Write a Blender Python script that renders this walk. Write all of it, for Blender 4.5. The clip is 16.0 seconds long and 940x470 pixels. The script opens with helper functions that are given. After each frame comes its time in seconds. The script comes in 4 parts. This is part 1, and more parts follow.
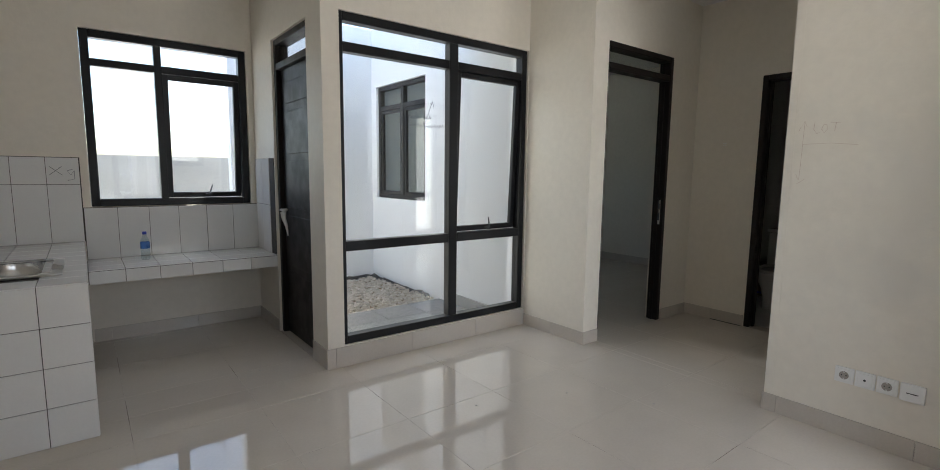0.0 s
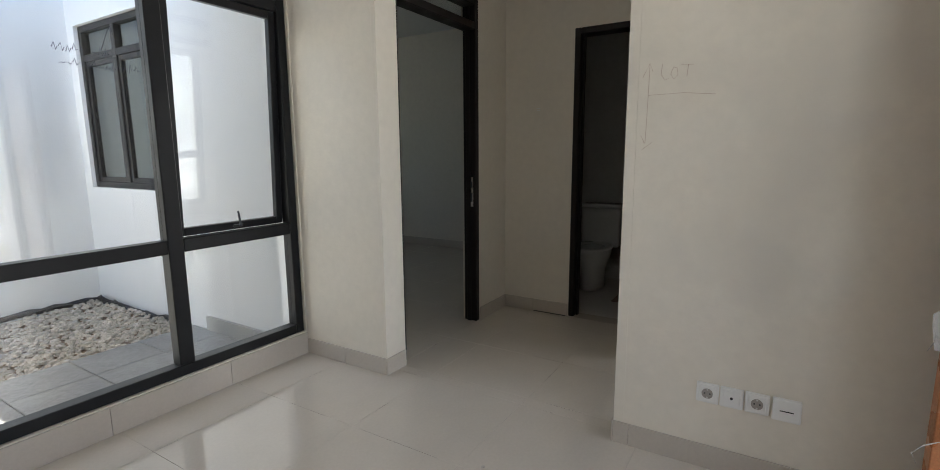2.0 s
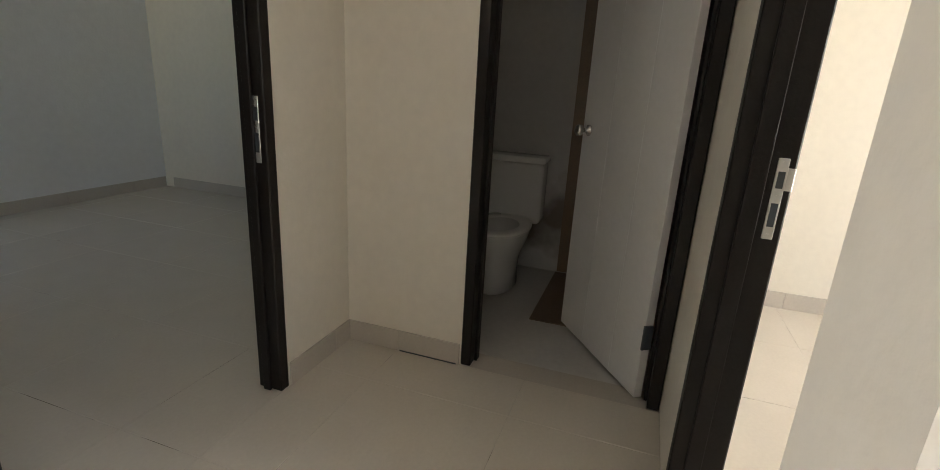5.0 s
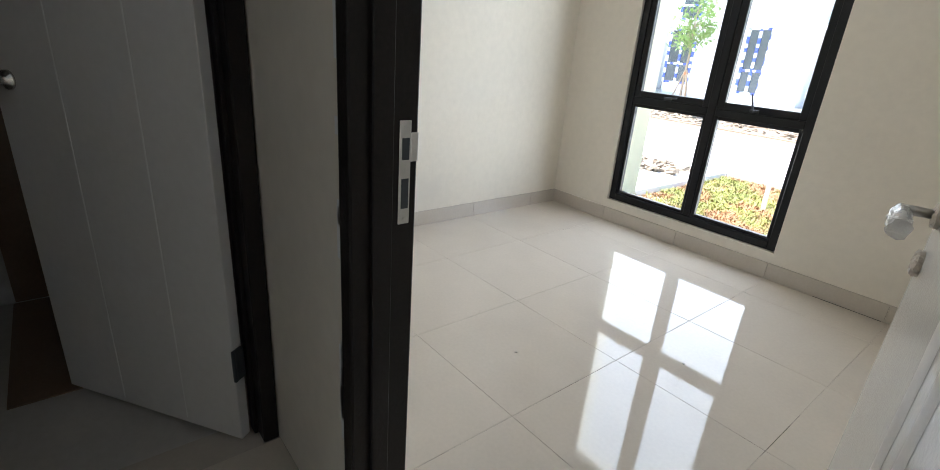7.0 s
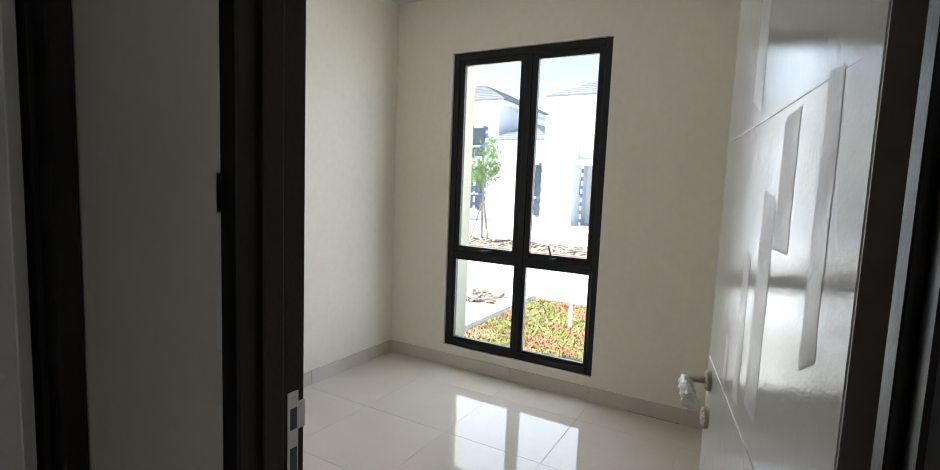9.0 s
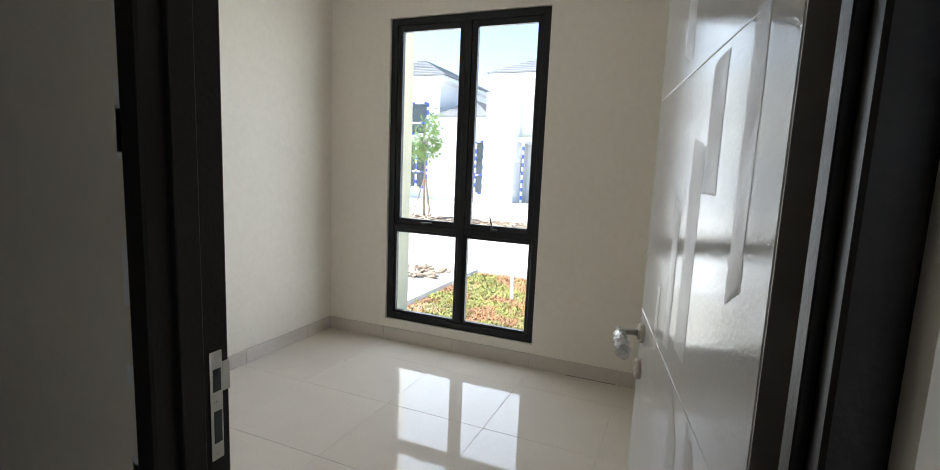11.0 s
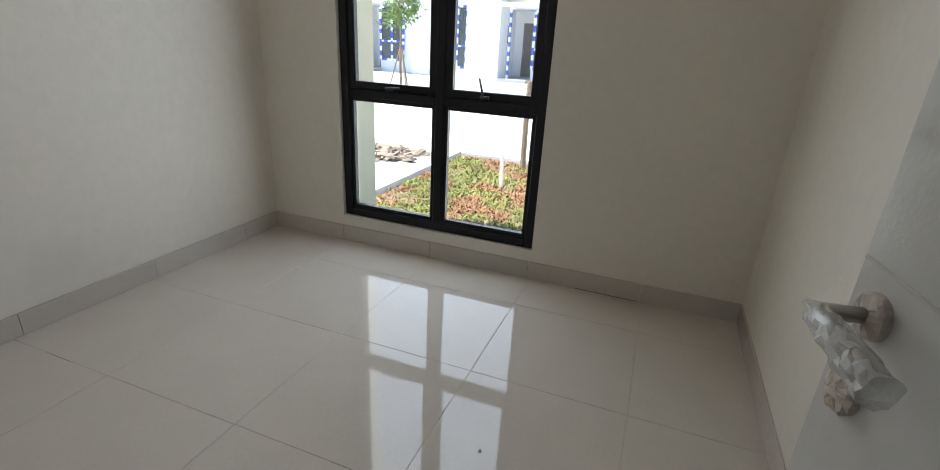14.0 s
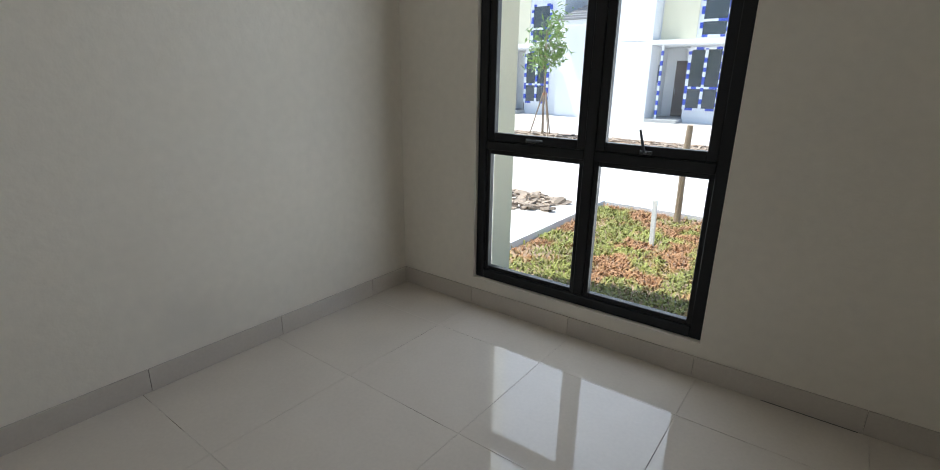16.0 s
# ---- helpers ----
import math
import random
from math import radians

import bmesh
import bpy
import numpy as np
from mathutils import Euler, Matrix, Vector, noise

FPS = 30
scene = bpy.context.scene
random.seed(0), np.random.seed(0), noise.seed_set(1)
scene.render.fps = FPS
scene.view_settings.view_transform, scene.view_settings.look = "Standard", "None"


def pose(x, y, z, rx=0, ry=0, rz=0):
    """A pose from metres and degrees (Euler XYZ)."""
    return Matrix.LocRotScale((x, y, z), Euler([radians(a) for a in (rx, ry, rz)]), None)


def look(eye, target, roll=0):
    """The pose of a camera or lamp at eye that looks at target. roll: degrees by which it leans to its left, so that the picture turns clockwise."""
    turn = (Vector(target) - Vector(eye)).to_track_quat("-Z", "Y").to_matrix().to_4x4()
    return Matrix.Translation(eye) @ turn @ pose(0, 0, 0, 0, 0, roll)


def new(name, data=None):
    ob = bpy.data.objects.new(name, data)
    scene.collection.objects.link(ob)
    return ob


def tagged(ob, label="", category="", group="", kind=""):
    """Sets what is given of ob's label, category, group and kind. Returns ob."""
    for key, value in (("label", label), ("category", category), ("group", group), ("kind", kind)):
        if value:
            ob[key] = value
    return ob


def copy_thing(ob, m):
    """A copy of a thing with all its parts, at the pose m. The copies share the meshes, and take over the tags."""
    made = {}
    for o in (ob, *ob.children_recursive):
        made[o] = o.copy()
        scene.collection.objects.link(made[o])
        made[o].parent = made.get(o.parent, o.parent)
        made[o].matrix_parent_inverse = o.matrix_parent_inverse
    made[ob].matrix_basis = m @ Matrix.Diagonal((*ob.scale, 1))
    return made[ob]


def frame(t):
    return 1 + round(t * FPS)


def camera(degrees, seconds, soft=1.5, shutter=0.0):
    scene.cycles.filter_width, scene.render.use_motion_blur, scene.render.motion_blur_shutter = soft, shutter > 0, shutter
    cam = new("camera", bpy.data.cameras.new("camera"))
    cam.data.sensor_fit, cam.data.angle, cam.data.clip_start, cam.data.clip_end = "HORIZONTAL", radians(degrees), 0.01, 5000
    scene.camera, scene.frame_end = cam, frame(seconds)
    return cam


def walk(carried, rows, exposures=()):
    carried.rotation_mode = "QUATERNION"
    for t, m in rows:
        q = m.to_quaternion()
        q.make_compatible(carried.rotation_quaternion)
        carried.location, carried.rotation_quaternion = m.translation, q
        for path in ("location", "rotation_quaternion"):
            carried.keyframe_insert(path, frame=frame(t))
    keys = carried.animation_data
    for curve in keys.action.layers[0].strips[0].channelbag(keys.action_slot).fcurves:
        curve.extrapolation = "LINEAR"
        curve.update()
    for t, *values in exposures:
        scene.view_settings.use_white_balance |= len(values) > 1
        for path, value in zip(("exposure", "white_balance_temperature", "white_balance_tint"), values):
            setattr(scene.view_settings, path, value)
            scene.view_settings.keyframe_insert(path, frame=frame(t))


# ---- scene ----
cam = camera(86.7, 16.0, soft=0.9)
PATH = [
    (0, (-4.607, -2.472, 1.327), (-3.39, -0.904, 1.081), 0.7),
    (0.5, (-4.396, -2.346, 1.302), (-3.028, -0.912, 1.035), 0.4),
    (1, (-4.156, -2.196, 1.309), (-2.648, -0.913, 1.026), -0.0),
    (1.5, (-3.933, -1.992, 1.312), (-2.321, -0.847, 1.014), 0.0),
    (2, (-3.674, -1.888, 1.278), (-1.99, -0.857, 0.956), -0.4),
    (2.5, (-3.372, -1.814, 1.279), (-1.677, -0.811, 0.93), -0.8),
    (3, (-3.064, -1.677, 1.275), (-1.383, -0.663, 0.891), 0.2),
    (3.2, (-2.98, -1.637, 1.28), (-1.301, -0.623, 0.89), 0.8),
    (5.3, (-1.71, -1.142, 1.171), (0.144, -0.76, 0.525), 4.6),
    (5.5, (-1.626, -1.117, 1.171), (0.252, -0.971, 0.499), 4.8),
    (6, (-1.468, -1.058, 1.189), (0.341, -1.515, 0.471), 5.8),
    (6.5, (-1.372, -1.021, 1.192), (0.262, -1.912, 0.46), 5.4),
    (7, (-1.305, -1.022, 1.194), (0.117, -2.231, 0.476), 4.6),
    (7.5, (-1.248, -0.973, 1.24), (0.015, -2.374, 0.574), 4.2),
    (8, (-1.22, -0.94, 1.3), (-0.081, -2.493, 0.759), 3.3),
    (8.5, (-1.219, -0.923, 1.365), (-0.163, -2.584, 1.01), 2.6),
    (9, (-1.241, -0.9, 1.441), (-0.256, -2.629, 1.243), 2.3),
    (9.2, (-1.243, -0.888, 1.461), (-0.282, -2.636, 1.318), 1.9),
    (11.3, (-1.243, -0.938, 1.348), (-0.5, -2.763, 1.009), 2.8),
    (11.5, (-1.234, -0.946, 1.321), (-0.508, -2.766, 0.918), 3.0),
    (12, (-1.206, -1.011, 1.26), (-0.514, -2.79, 0.665), 3.5),
    (12.5, (-1.156, -1.224, 1.214), (-0.475, -2.965, 0.503), 2.8),
    (13, (-1.099, -1.404, 1.222), (-0.424, -3.13, 0.469), 2.8),
    (13.5, (-0.992, -1.593, 1.218), (-0.313, -3.319, 0.47), 3.1),
    (14, (-0.908, -1.721, 1.213), (-0.265, -3.471, 0.488), 3.2),
    (14.5, (-0.839, -1.919, 1.202), (-0.115, -3.644, 0.496), 2.3),
    (15, (-0.792, -2.004, 1.207), (0.08, -3.674, 0.536), 1.6),
    (15.5, (-0.777, -2.04, 1.219), (0.22, -3.652, 0.58), 1.0),
    (16, (-0.699, -2.076, 1.233), (0.438, -3.608, 0.634), 0.9),
]
walk(cam, [(t, look(eye, target, roll)) for t, eye, target, roll in PATH], [
    (0.0, 1.74, 6480, 11), (3.2, 1.88, 6500, 11), (5.3, 2.98, 7050, 12), (6.0, 2.62, 6480, 10), (6.5, 2.26, 6050, 10), (7.5, 1.86, 6000, 10), (9.0, 1.60, 6050, 10), (11.5, 1.54, 6050, 10),
    (12.5, 1.52, 6120, 10), (13.0, 1.38, 6120, 10), (14.0, 1.08, 6000, 10), (16.0, 0.76, 5950, 10)])

# ---- light ----
SUN_EL, SUN_AZ = radians(66), radians(72)
world = bpy.data.worlds.new("sky")
scene.world = world
world.use_nodes = True
wn = world.node_tree.nodes
sky = wn.new("ShaderNodeTexSky")
sky.sky_type, sky.sun_disc = "NISHITA", False
sky.sun_elevation, sky.sun_rotation = SUN_EL, SUN_AZ
sky.air_density, sky.dust_density = 1.0, 1.4
wn["Background"].inputs["Strength"].default_value = 0.15
world.node_tree.links.new(sky.outputs[0], wn["Background"].inputs["Color"])
sun = new("sun", bpy.data.lights.new("sun", "SUN"))
sun.data.energy, sun.data.angle, sun.data.color = 5.0, radians(0.5), (1.0, 0.95, 0.87)
sun_way = Vector((math.sin(SUN_AZ) * math.cos(SUN_EL), math.cos(SUN_AZ) * math.cos(SUN_EL), math.sin(SUN_EL)))
sun.matrix_world = look(sun_way * 30, (0, 0, 0))


def sky_lamp(name, eye, target, w, h, watts, color=(0.99, 0.98, 0.97)):
    """The sky's light in a window's opening."""
    lamp = new(name, bpy.data.lights.new(name, "AREA"))
    lamp.data.shape, lamp.data.size, lamp.data.size_y = "RECTANGLE", w, h
    lamp.data.energy, lamp.data.color = watts, color
    lamp.matrix_world = look(eye, target)


sky_lamp("bedroom_window_light", (0.24, -4.42, 1.30), (0.24, 0, 1.30), 1.18, 2.24, 11)
sky_lamp("courtyard_window_light", (-2.44, 0.86, 1.25), (-2.44, -3, 1.25), 1.65, 2.15, 2.2)
sky_lamp("kitchen_window_light", (-4.0, 2.42, 1.69), (-4.0, 0, 1.69), 1.1, 1.25, 0.8)
sky_lamp("back_bedroom_window_light", (-1.66, 2.86, 1.68), (3, 2.86, 1.68), 1.1, 1.3, 0.5)
sky_lamp("front_window_light", (-3.5, -3.46, 1.55), (-3.5, 0, 1.55), 1.35, 1.5, 3.5)
sky_lamp("front_door_light", (-2.18, -3.46, 1.08), (-2.18, 0, 1.08), 0.85, 2.0, 4)


# ---- materials ----
def mat(name, color, rough=0.5, metal=0.0, vary=0.06, scale=3.0, bump=0.0, bump_scale=80.0, island=0.0, spec=0.5, dark=None):
    """A surface with mottling at two scales, fine relief and, where asked, a tone for each piece."""
    m = bpy.data.materials.new(name)
    m.use_nodes = True
    n, l = m.node_tree.nodes, m.node_tree.links
    b = n["Principled BSDF"]
    b.inputs["Roughness"].default_value, b.inputs["Metallic"].default_value = rough, metal
    b.inputs["Specular IOR Level"].default_value = spec
    co = n.new("ShaderNodeTexCoord")
    geo = n.new("ShaderNodeNewGeometry")
    big, fine = n.new("ShaderNodeTexNoise"), n.new("ShaderNodeTexNoise")
    big.inputs["Scale"].default_value, big.inputs["Detail"].default_value = scale, 6
    fine.inputs["Scale"].default_value, fine.inputs["Detail"].default_value = scale * 14, 4
    for t in (big, fine):
        l.new(geo.outputs["Position"], t.inputs["Vector"])
    add = n.new("ShaderNodeMath")
    add.operation = "ADD"
    l.new(big.outputs[0], add.inputs[0]), l.new(fine.outputs[0], add.inputs[1])
    ramp = n.new("ShaderNodeMapRange")
    ramp.inputs["From Min"].default_value, ramp.inputs["From Max"].default_value = 0.7, 1.3
    ramp.inputs["To Min"].default_value, ramp.inputs["To Max"].default_value = 1 - vary, 1 + vary
    l.new(add.outputs[0], ramp.inputs["Value"])
    last = ramp.outputs[0]
    if island:
        info = n.new("ShaderNodeObjectInfo")
        mix = n.new("ShaderNodeMath")
        mix.operation = "ADD"
        l.new(info.outputs["Random"], mix.inputs[0]), l.new(geo.outputs["Random Per Island"], mix.inputs[1])
        r2 = n.new("ShaderNodeMapRange")
        r2.inputs["From Max"].default_value = 2.0
        r2.inputs["To Min"].default_value, r2.inputs["To Max"].default_value = 1 - island, 1 + island
        l.new(mix.outputs[0], r2.inputs["Value"])
        mul = n.new("ShaderNodeMath")
        mul.operation = "MULTIPLY"
        l.new(last, mul.inputs[0]), l.new(r2.outputs[0], mul.inputs[1])
        last = mul.outputs[0]
    hue = n.new("ShaderNodeMix")
    hue.data_type, hue.blend_type = "RGBA", "MULTIPLY"
    hue.inputs["Factor"].default_value = 1.0
    hue.inputs["A"].default_value = (*color, 1)
    l.new(last, hue.inputs["B"])
    out = hue.outputs["Result"]
    if dark:
        k = n.new("ShaderNodeTexNoise")
        k.inputs["Scale"].default_value, k.inputs["Detail"].default_value = dark[1], 5
        l.new(geo.outputs["Position"], k.inputs["Vector"])
        kr = n.new("ShaderNodeMapRange")
        kr.inputs["From Min"].default_value, kr.inputs["From Max"].default_value = dark[2], dark[2] + 0.08
        l.new(k.outputs[0], kr.inputs["Value"])
        km = n.new("ShaderNodeMix")
        km.data_type = "RGBA"
        km.inputs["B"].default_value = (*dark[0], 1)
        l.new(kr.outputs[0], km.inputs["Factor"]), l.new(out, km.inputs["A"])
        out = km.outputs["Result"]
    l.new(out, b.inputs["Base Color"])
    rr = n.new("ShaderNodeMapRange")
    rr.inputs["From Min"].default_value, rr.inputs["From Max"].default_value = 0.35, 0.65
    rr.inputs["To Min"].default_value, rr.inputs["To Max"].default_value = rough * 0.85, min(1, rough * 1.2)
    l.new(big.outputs[0], rr.inputs["Value"]), l.new(rr.outputs[0], b.inputs["Roughness"])
    if bump:
        bt, bn = n.new("ShaderNodeTexNoise"), n.new("ShaderNodeBump")
        bt.inputs["Scale"].default_value, bt.inputs["Detail"].default_value = bump_scale, 4
        bn.inputs["Strength"].default_value, bn.inputs["Distance"].default_value = bump, 0.01
        l.new(geo.outputs["Position"], bt.inputs["Vector"])
        l.new(bt.outputs[0], bn.inputs["Height"]), l.new(bn.outputs[0], b.inputs["Normal"])
    return m


def glass_mat(name, tint, ior=1.5):
    m = bpy.data.materials.new(name)
    m.use_nodes = True
    n, l = m.node_tree.nodes, m.node_tree.links
    n.remove(n["Principled BSDF"])
    clear, gloss, mix = n.new("ShaderNodeBsdfTransparent"), n.new("ShaderNodeBsdfGlossy"), n.new("ShaderNodeMixShader")
    lw, pw, fr = n.new("ShaderNodeLayerWeight"), n.new("ShaderNodeMath"), n.new("ShaderNodeMapRange")
    pw.operation, pw.inputs[1].default_value = "POWER", 5.0
    lw.inputs["Blend"].default_value = 0.5
    clear.inputs[0].default_value = (*tint, 1)
    gloss.inputs["Roughness"].default_value = 0.01
    l.new(lw.outputs["Facing"], pw.inputs[0]), l.new(pw.outputs[0], fr.inputs["Value"])
    fr.inputs["To Min"].default_value, fr.inputs["To Max"].default_value = ((ior - 1) / (ior + 1)) ** 2, 0.9
    l.new(fr.outputs[0], mix.inputs[0]), l.new(clear.outputs[0], mix.inputs[1]), l.new(gloss.outputs[0], mix.inputs[2])
    l.new(mix.outputs[0], n["Material Output"].inputs[0])
    return m


PAINT = mat("wall_paint", (0.78, 0.73, 0.64), 0.55, vary=0.035, scale=1.6, bump=0.10, bump_scale=60, dark=((0.72, 0.675, 0.60), 0.9, 0.64))
PAINT_OUT = mat("outside_paint", (0.80, 0.81, 0.82), 0.75, vary=0.03, scale=1.2, bump=0.2, bump_scale=60)
CREAM_OUT = mat("cream_outside_paint", (0.82, 0.77, 0.57), 0.75, vary=0.03, bump=0.2, bump_scale=60)
CEIL = mat("ceiling_paint", (0.80, 0.80, 0.78), 0.8, vary=0.02)
TILE = mat("polished_floor_tile", (0.64, 0.585, 0.51), 0.04, vary=0.035, scale=5, island=0.02, spec=0.6)
SKIRT = mat("skirting_tile", (0.56, 0.51, 0.45), 0.16, vary=0.04, scale=6, island=0.04)
GROUT = mat("floor_grout", (0.58, 0.53, 0.47), 0.9, vary=0.12, scale=2.2, dark=((0.07, 0.055, 0.045), 2.3, 0.53))
ALU = mat("dark_powder_coated_aluminium", (0.012, 0.013, 0.015), 0.38, vary=0.08, bump=0.03, bump_scale=300, spec=0.25)
WOODF = mat("dark_brown_painted_frame", (0.012, 0.009, 0.008), 0.45, vary=0.3, scale=8, bump=0.08, bump_scale=120, spec=0.3)
GLASS = glass_mat("clear_glass", (0.96, 0.98, 0.97))
GLASS_DIM = glass_mat("greenish_glass", (0.80, 0.86, 0.85), 1.7)
WTILE = mat("white_glazed_tile", (0.76, 0.76, 0.75), 0.10, vary=0.02, scale=7, island=0.03)
WGROUT = mat("dark_tile_grout", (0.06, 0.055, 0.05), 0.9, vary=0.2)
PLASTER = mat("bare_plaster", (0.52, 0.49, 0.44), 0.85, vary=0.10, scale=2.5, bump=0.2)
STEEL = mat("brushed_steel", (0.62, 0.61, 0.59), 0.28, 1.0, vary=0.08, bump=0.03)
STEEL_DARK = mat("dark_recess", (0.05, 0.06, 0.07), 0.5)
WHITE_PL = mat("white_plastic", (0.82, 0.82, 0.80), 0.3, vary=0.01)
DARK_PL = mat("dark_plastic", (0.03, 0.03, 0.03), 0.4)
LEAF = mat("glossy_white_door_paint", (0.62, 0.61, 0.575), 0.08, vary=0.03, scale=2, bump=0.045, bump_scale=110, spec=0.09)
LEAF_EDGE = mat("grey_door_edge", (0.36, 0.33, 0.30), 0.5, vary=0.05)
LEAF_BATH = mat("satin_white_door_skin", (0.72, 0.71, 0.69), 0.35, vary=0.03, bump=0.03)
FILM = mat("smeared_dull_film", (0.52, 0.505, 0.47), 0.42, vary=0.06, scale=10, bump=0.06, bump_scale=60)
WRAP = mat("crumpled_plastic_wrap", (0.80, 0.79, 0.77), 0.22, vary=0.08, scale=25, bump=0.25, bump_scale=90)
PAPER = mat("crumpled_wrapping_paper", (0.56, 0.50, 0.43), 0.6, vary=0.12, scale=25, bump=0.3, bump_scale=90)


def clear_wrap():
    """Thin creased plastic, part see-through."""
    m = mat("clear_creased_plastic", (0.78, 0.78, 0.77), 0.16, vary=0.08, scale=25, bump=0.35, bump_scale=110)
    n, l = m.node_tree.nodes, m.node_tree.links
    mix, clear = n.new("ShaderNodeMixShader"), n.new("ShaderNodeBsdfTransparent")
    mix.inputs[0].default_value = 0.5
    l.new(clear.outputs[0], mix.inputs[1]), l.new(n["Principled BSDF"].outputs[0], mix.inputs[2])
    l.new(mix.outputs[0], n["Material Output"].inputs[0])
    return m


CLEAR_WRAP = clear_wrap()
CERAMIC = mat("white_sanitary_ceramic", (0.80, 0.80, 0.79), 0.08, vary=0.01)
MARBLE = mat("white_marble_wall_tile", (0.62, 0.61, 0.59), 0.15, vary=0.05, scale=2, dark=((0.26, 0.23, 0.20), 1.1, 0.60))
BATHFLOOR = mat("grey_bath_floor_tile", (0.55, 0.53, 0.50), 0.4, vary=0.06)
BROWN_TILE = mat("brown_shower_tile", (0.22, 0.15, 0.10), 0.35, vary=0.12, scale=6)
DOORWOOD = mat("orange_brown_carved_wood", (0.36, 0.14, 0.055), 0.3, vary=0.22, scale=9, bump=0.2, bump_scale=40)
CONC = mat("grey_concrete_paving", (0.42, 0.42, 0.41), 0.8, vary=0.14, scale=4, bump=0.3)
SLAB = mat("weathered_cement_slab", (0.27, 0.265, 0.255), 0.85, vary=0.25, scale=3, bump=0.3, island=0.1)
ROAD = mat("pale_concrete_road", (0.62, 0.60, 0.57), 0.85, vary=0.06, scale=0.8, bump=0.3)
SOIL = mat("brown_soil", (0.30, 0.21, 0.14), 0.95, vary=0.3, scale=4, bump=0.6, bump_scale=30)
GRASS = mat("patchy_green_grass", (0.25, 0.26, 0.06), 0.6, vary=0.3, scale=3, island=0.35, dark=((0.38, 0.20, 0.09), 3.2, 0.49))
GRAVEL = mat("pale_river_gravel", (0.56, 0.50, 0.42), 0.7, vary=0.15, scale=9, island=0.4)
SHEET = mat("black_plastic_sheet", (0.03, 0.03, 0.032), 0.35, vary=0.2, bump=0.5, bump_scale=40)
BARK = mat("sapling_bark", (0.33, 0.25, 0.17), 0.85, vary=0.2, scale=20)
LEAVES = mat("fresh_green_leaves", (0.17, 0.27, 0.06), 0.5, vary=0.2, island=0.4)
ROOF = mat("grey_roof_tile", (0.24, 0.24, 0.245), 0.6, vary=0.12, scale=3, island=0.2)
BLUE = mat("blue_protective_tape", (0.05, 0.09, 0.50), 0.4, vary=0.05)
TAPE = mat("white_protective_tape", (0.80, 0.82, 0.85), 0.4, vary=0.03)
FAR_GLASS = mat("far_window_glass", (0.06, 0.075, 0.085), 0.08, vary=0.1)
PENCIL = mat("reddish_pencil", (0.50, 0.37, 0.31), 0.8)
INK = mat("dark_marker_ink", (0.12, 0.13, 0.15), 0.6)
DEBRIS = mat("broken_wood_and_brick", (0.42, 0.33, 0.25), 0.9, vary=0.25, scale=6, island=0.5)


# ---- makers ----
def box(bm, x0, y0, z0, x1, y1, z1):
    v = [bm.verts.new(c) for c in ((x0, y0, z0), (x1, y0, z0), (x1, y1, z0), (x0, y1, z0), (x0, y0, z1), (x1, y0, z1), (x1, y1, z1), (x0, y1, z1))]
    for f in ((3, 2, 1, 0), (4, 5, 6, 7), (0, 1, 5, 4), (1, 2, 6, 5), (2, 3, 7, 6), (3, 0, 4, 7)):
        bm.faces.new([v[i] for i in f])
    return v


def solid(*dims, bevel=0.0, seg=1):
    """A bevelled box as a bmesh; corners in any order."""
    x0, y0, z0, x1, y1, z1 = dims
    bm = bmesh.new()
    box(bm, min(x0, x1), min(y0, y1), min(z0, z1), max(x0, x1), max(y0, y1), max(z0, z1))
    if bevel:
        bmesh.ops.bevel(bm, geom=bm.edges[:], offset=bevel, segments=seg, affect="EDGES", profile=0.6)
    return bm


def link(name, bm, material, smooth=False):
    me = bpy.data.meshes.new(name)
    bm.normal_update()
    bm.to_mesh(me)
    bm.free()
    me.materials.append(material)
    if smooth:
        me.polygons.foreach_set("use_smooth", [True] * len(me.polygons))
    return new(name, me)


def part(name, bm, material, parent, label="", smooth=False):
    """One mesh object under a thing or a part; the bmesh is in the thing's own space."""
    ob = link(name, bm, material, smooth)
    ob.parent = parent
    return tagged(ob, label)


def thing(name, label, category, m=None, group="", kind=""):
    ob = new(name)
    ob.empty_display_size = 0.1
    if m is not None:
        ob.matrix_world = m
    return tagged(ob, label, category, group, kind)


def lathe(profile, seg=24, close=True):
    """A turned body round z from (radius, height) pairs."""
    bm = bmesh.new()
    rings = [[bm.verts.new((r * math.cos(2 * math.pi * i / seg), r * math.sin(2 * math.pi * i / seg), z)) for i in range(seg)] for r, z in profile]
    for a, b in zip(rings, rings[1:]):
        for i in range(seg):
            bm.faces.new((a[i], a[(i + 1) % seg], b[(i + 1) % seg], b[i]))
    if close:
        bm.faces.new(rings[0][::-1]), bm.faces.new(rings[-1])
    return bm


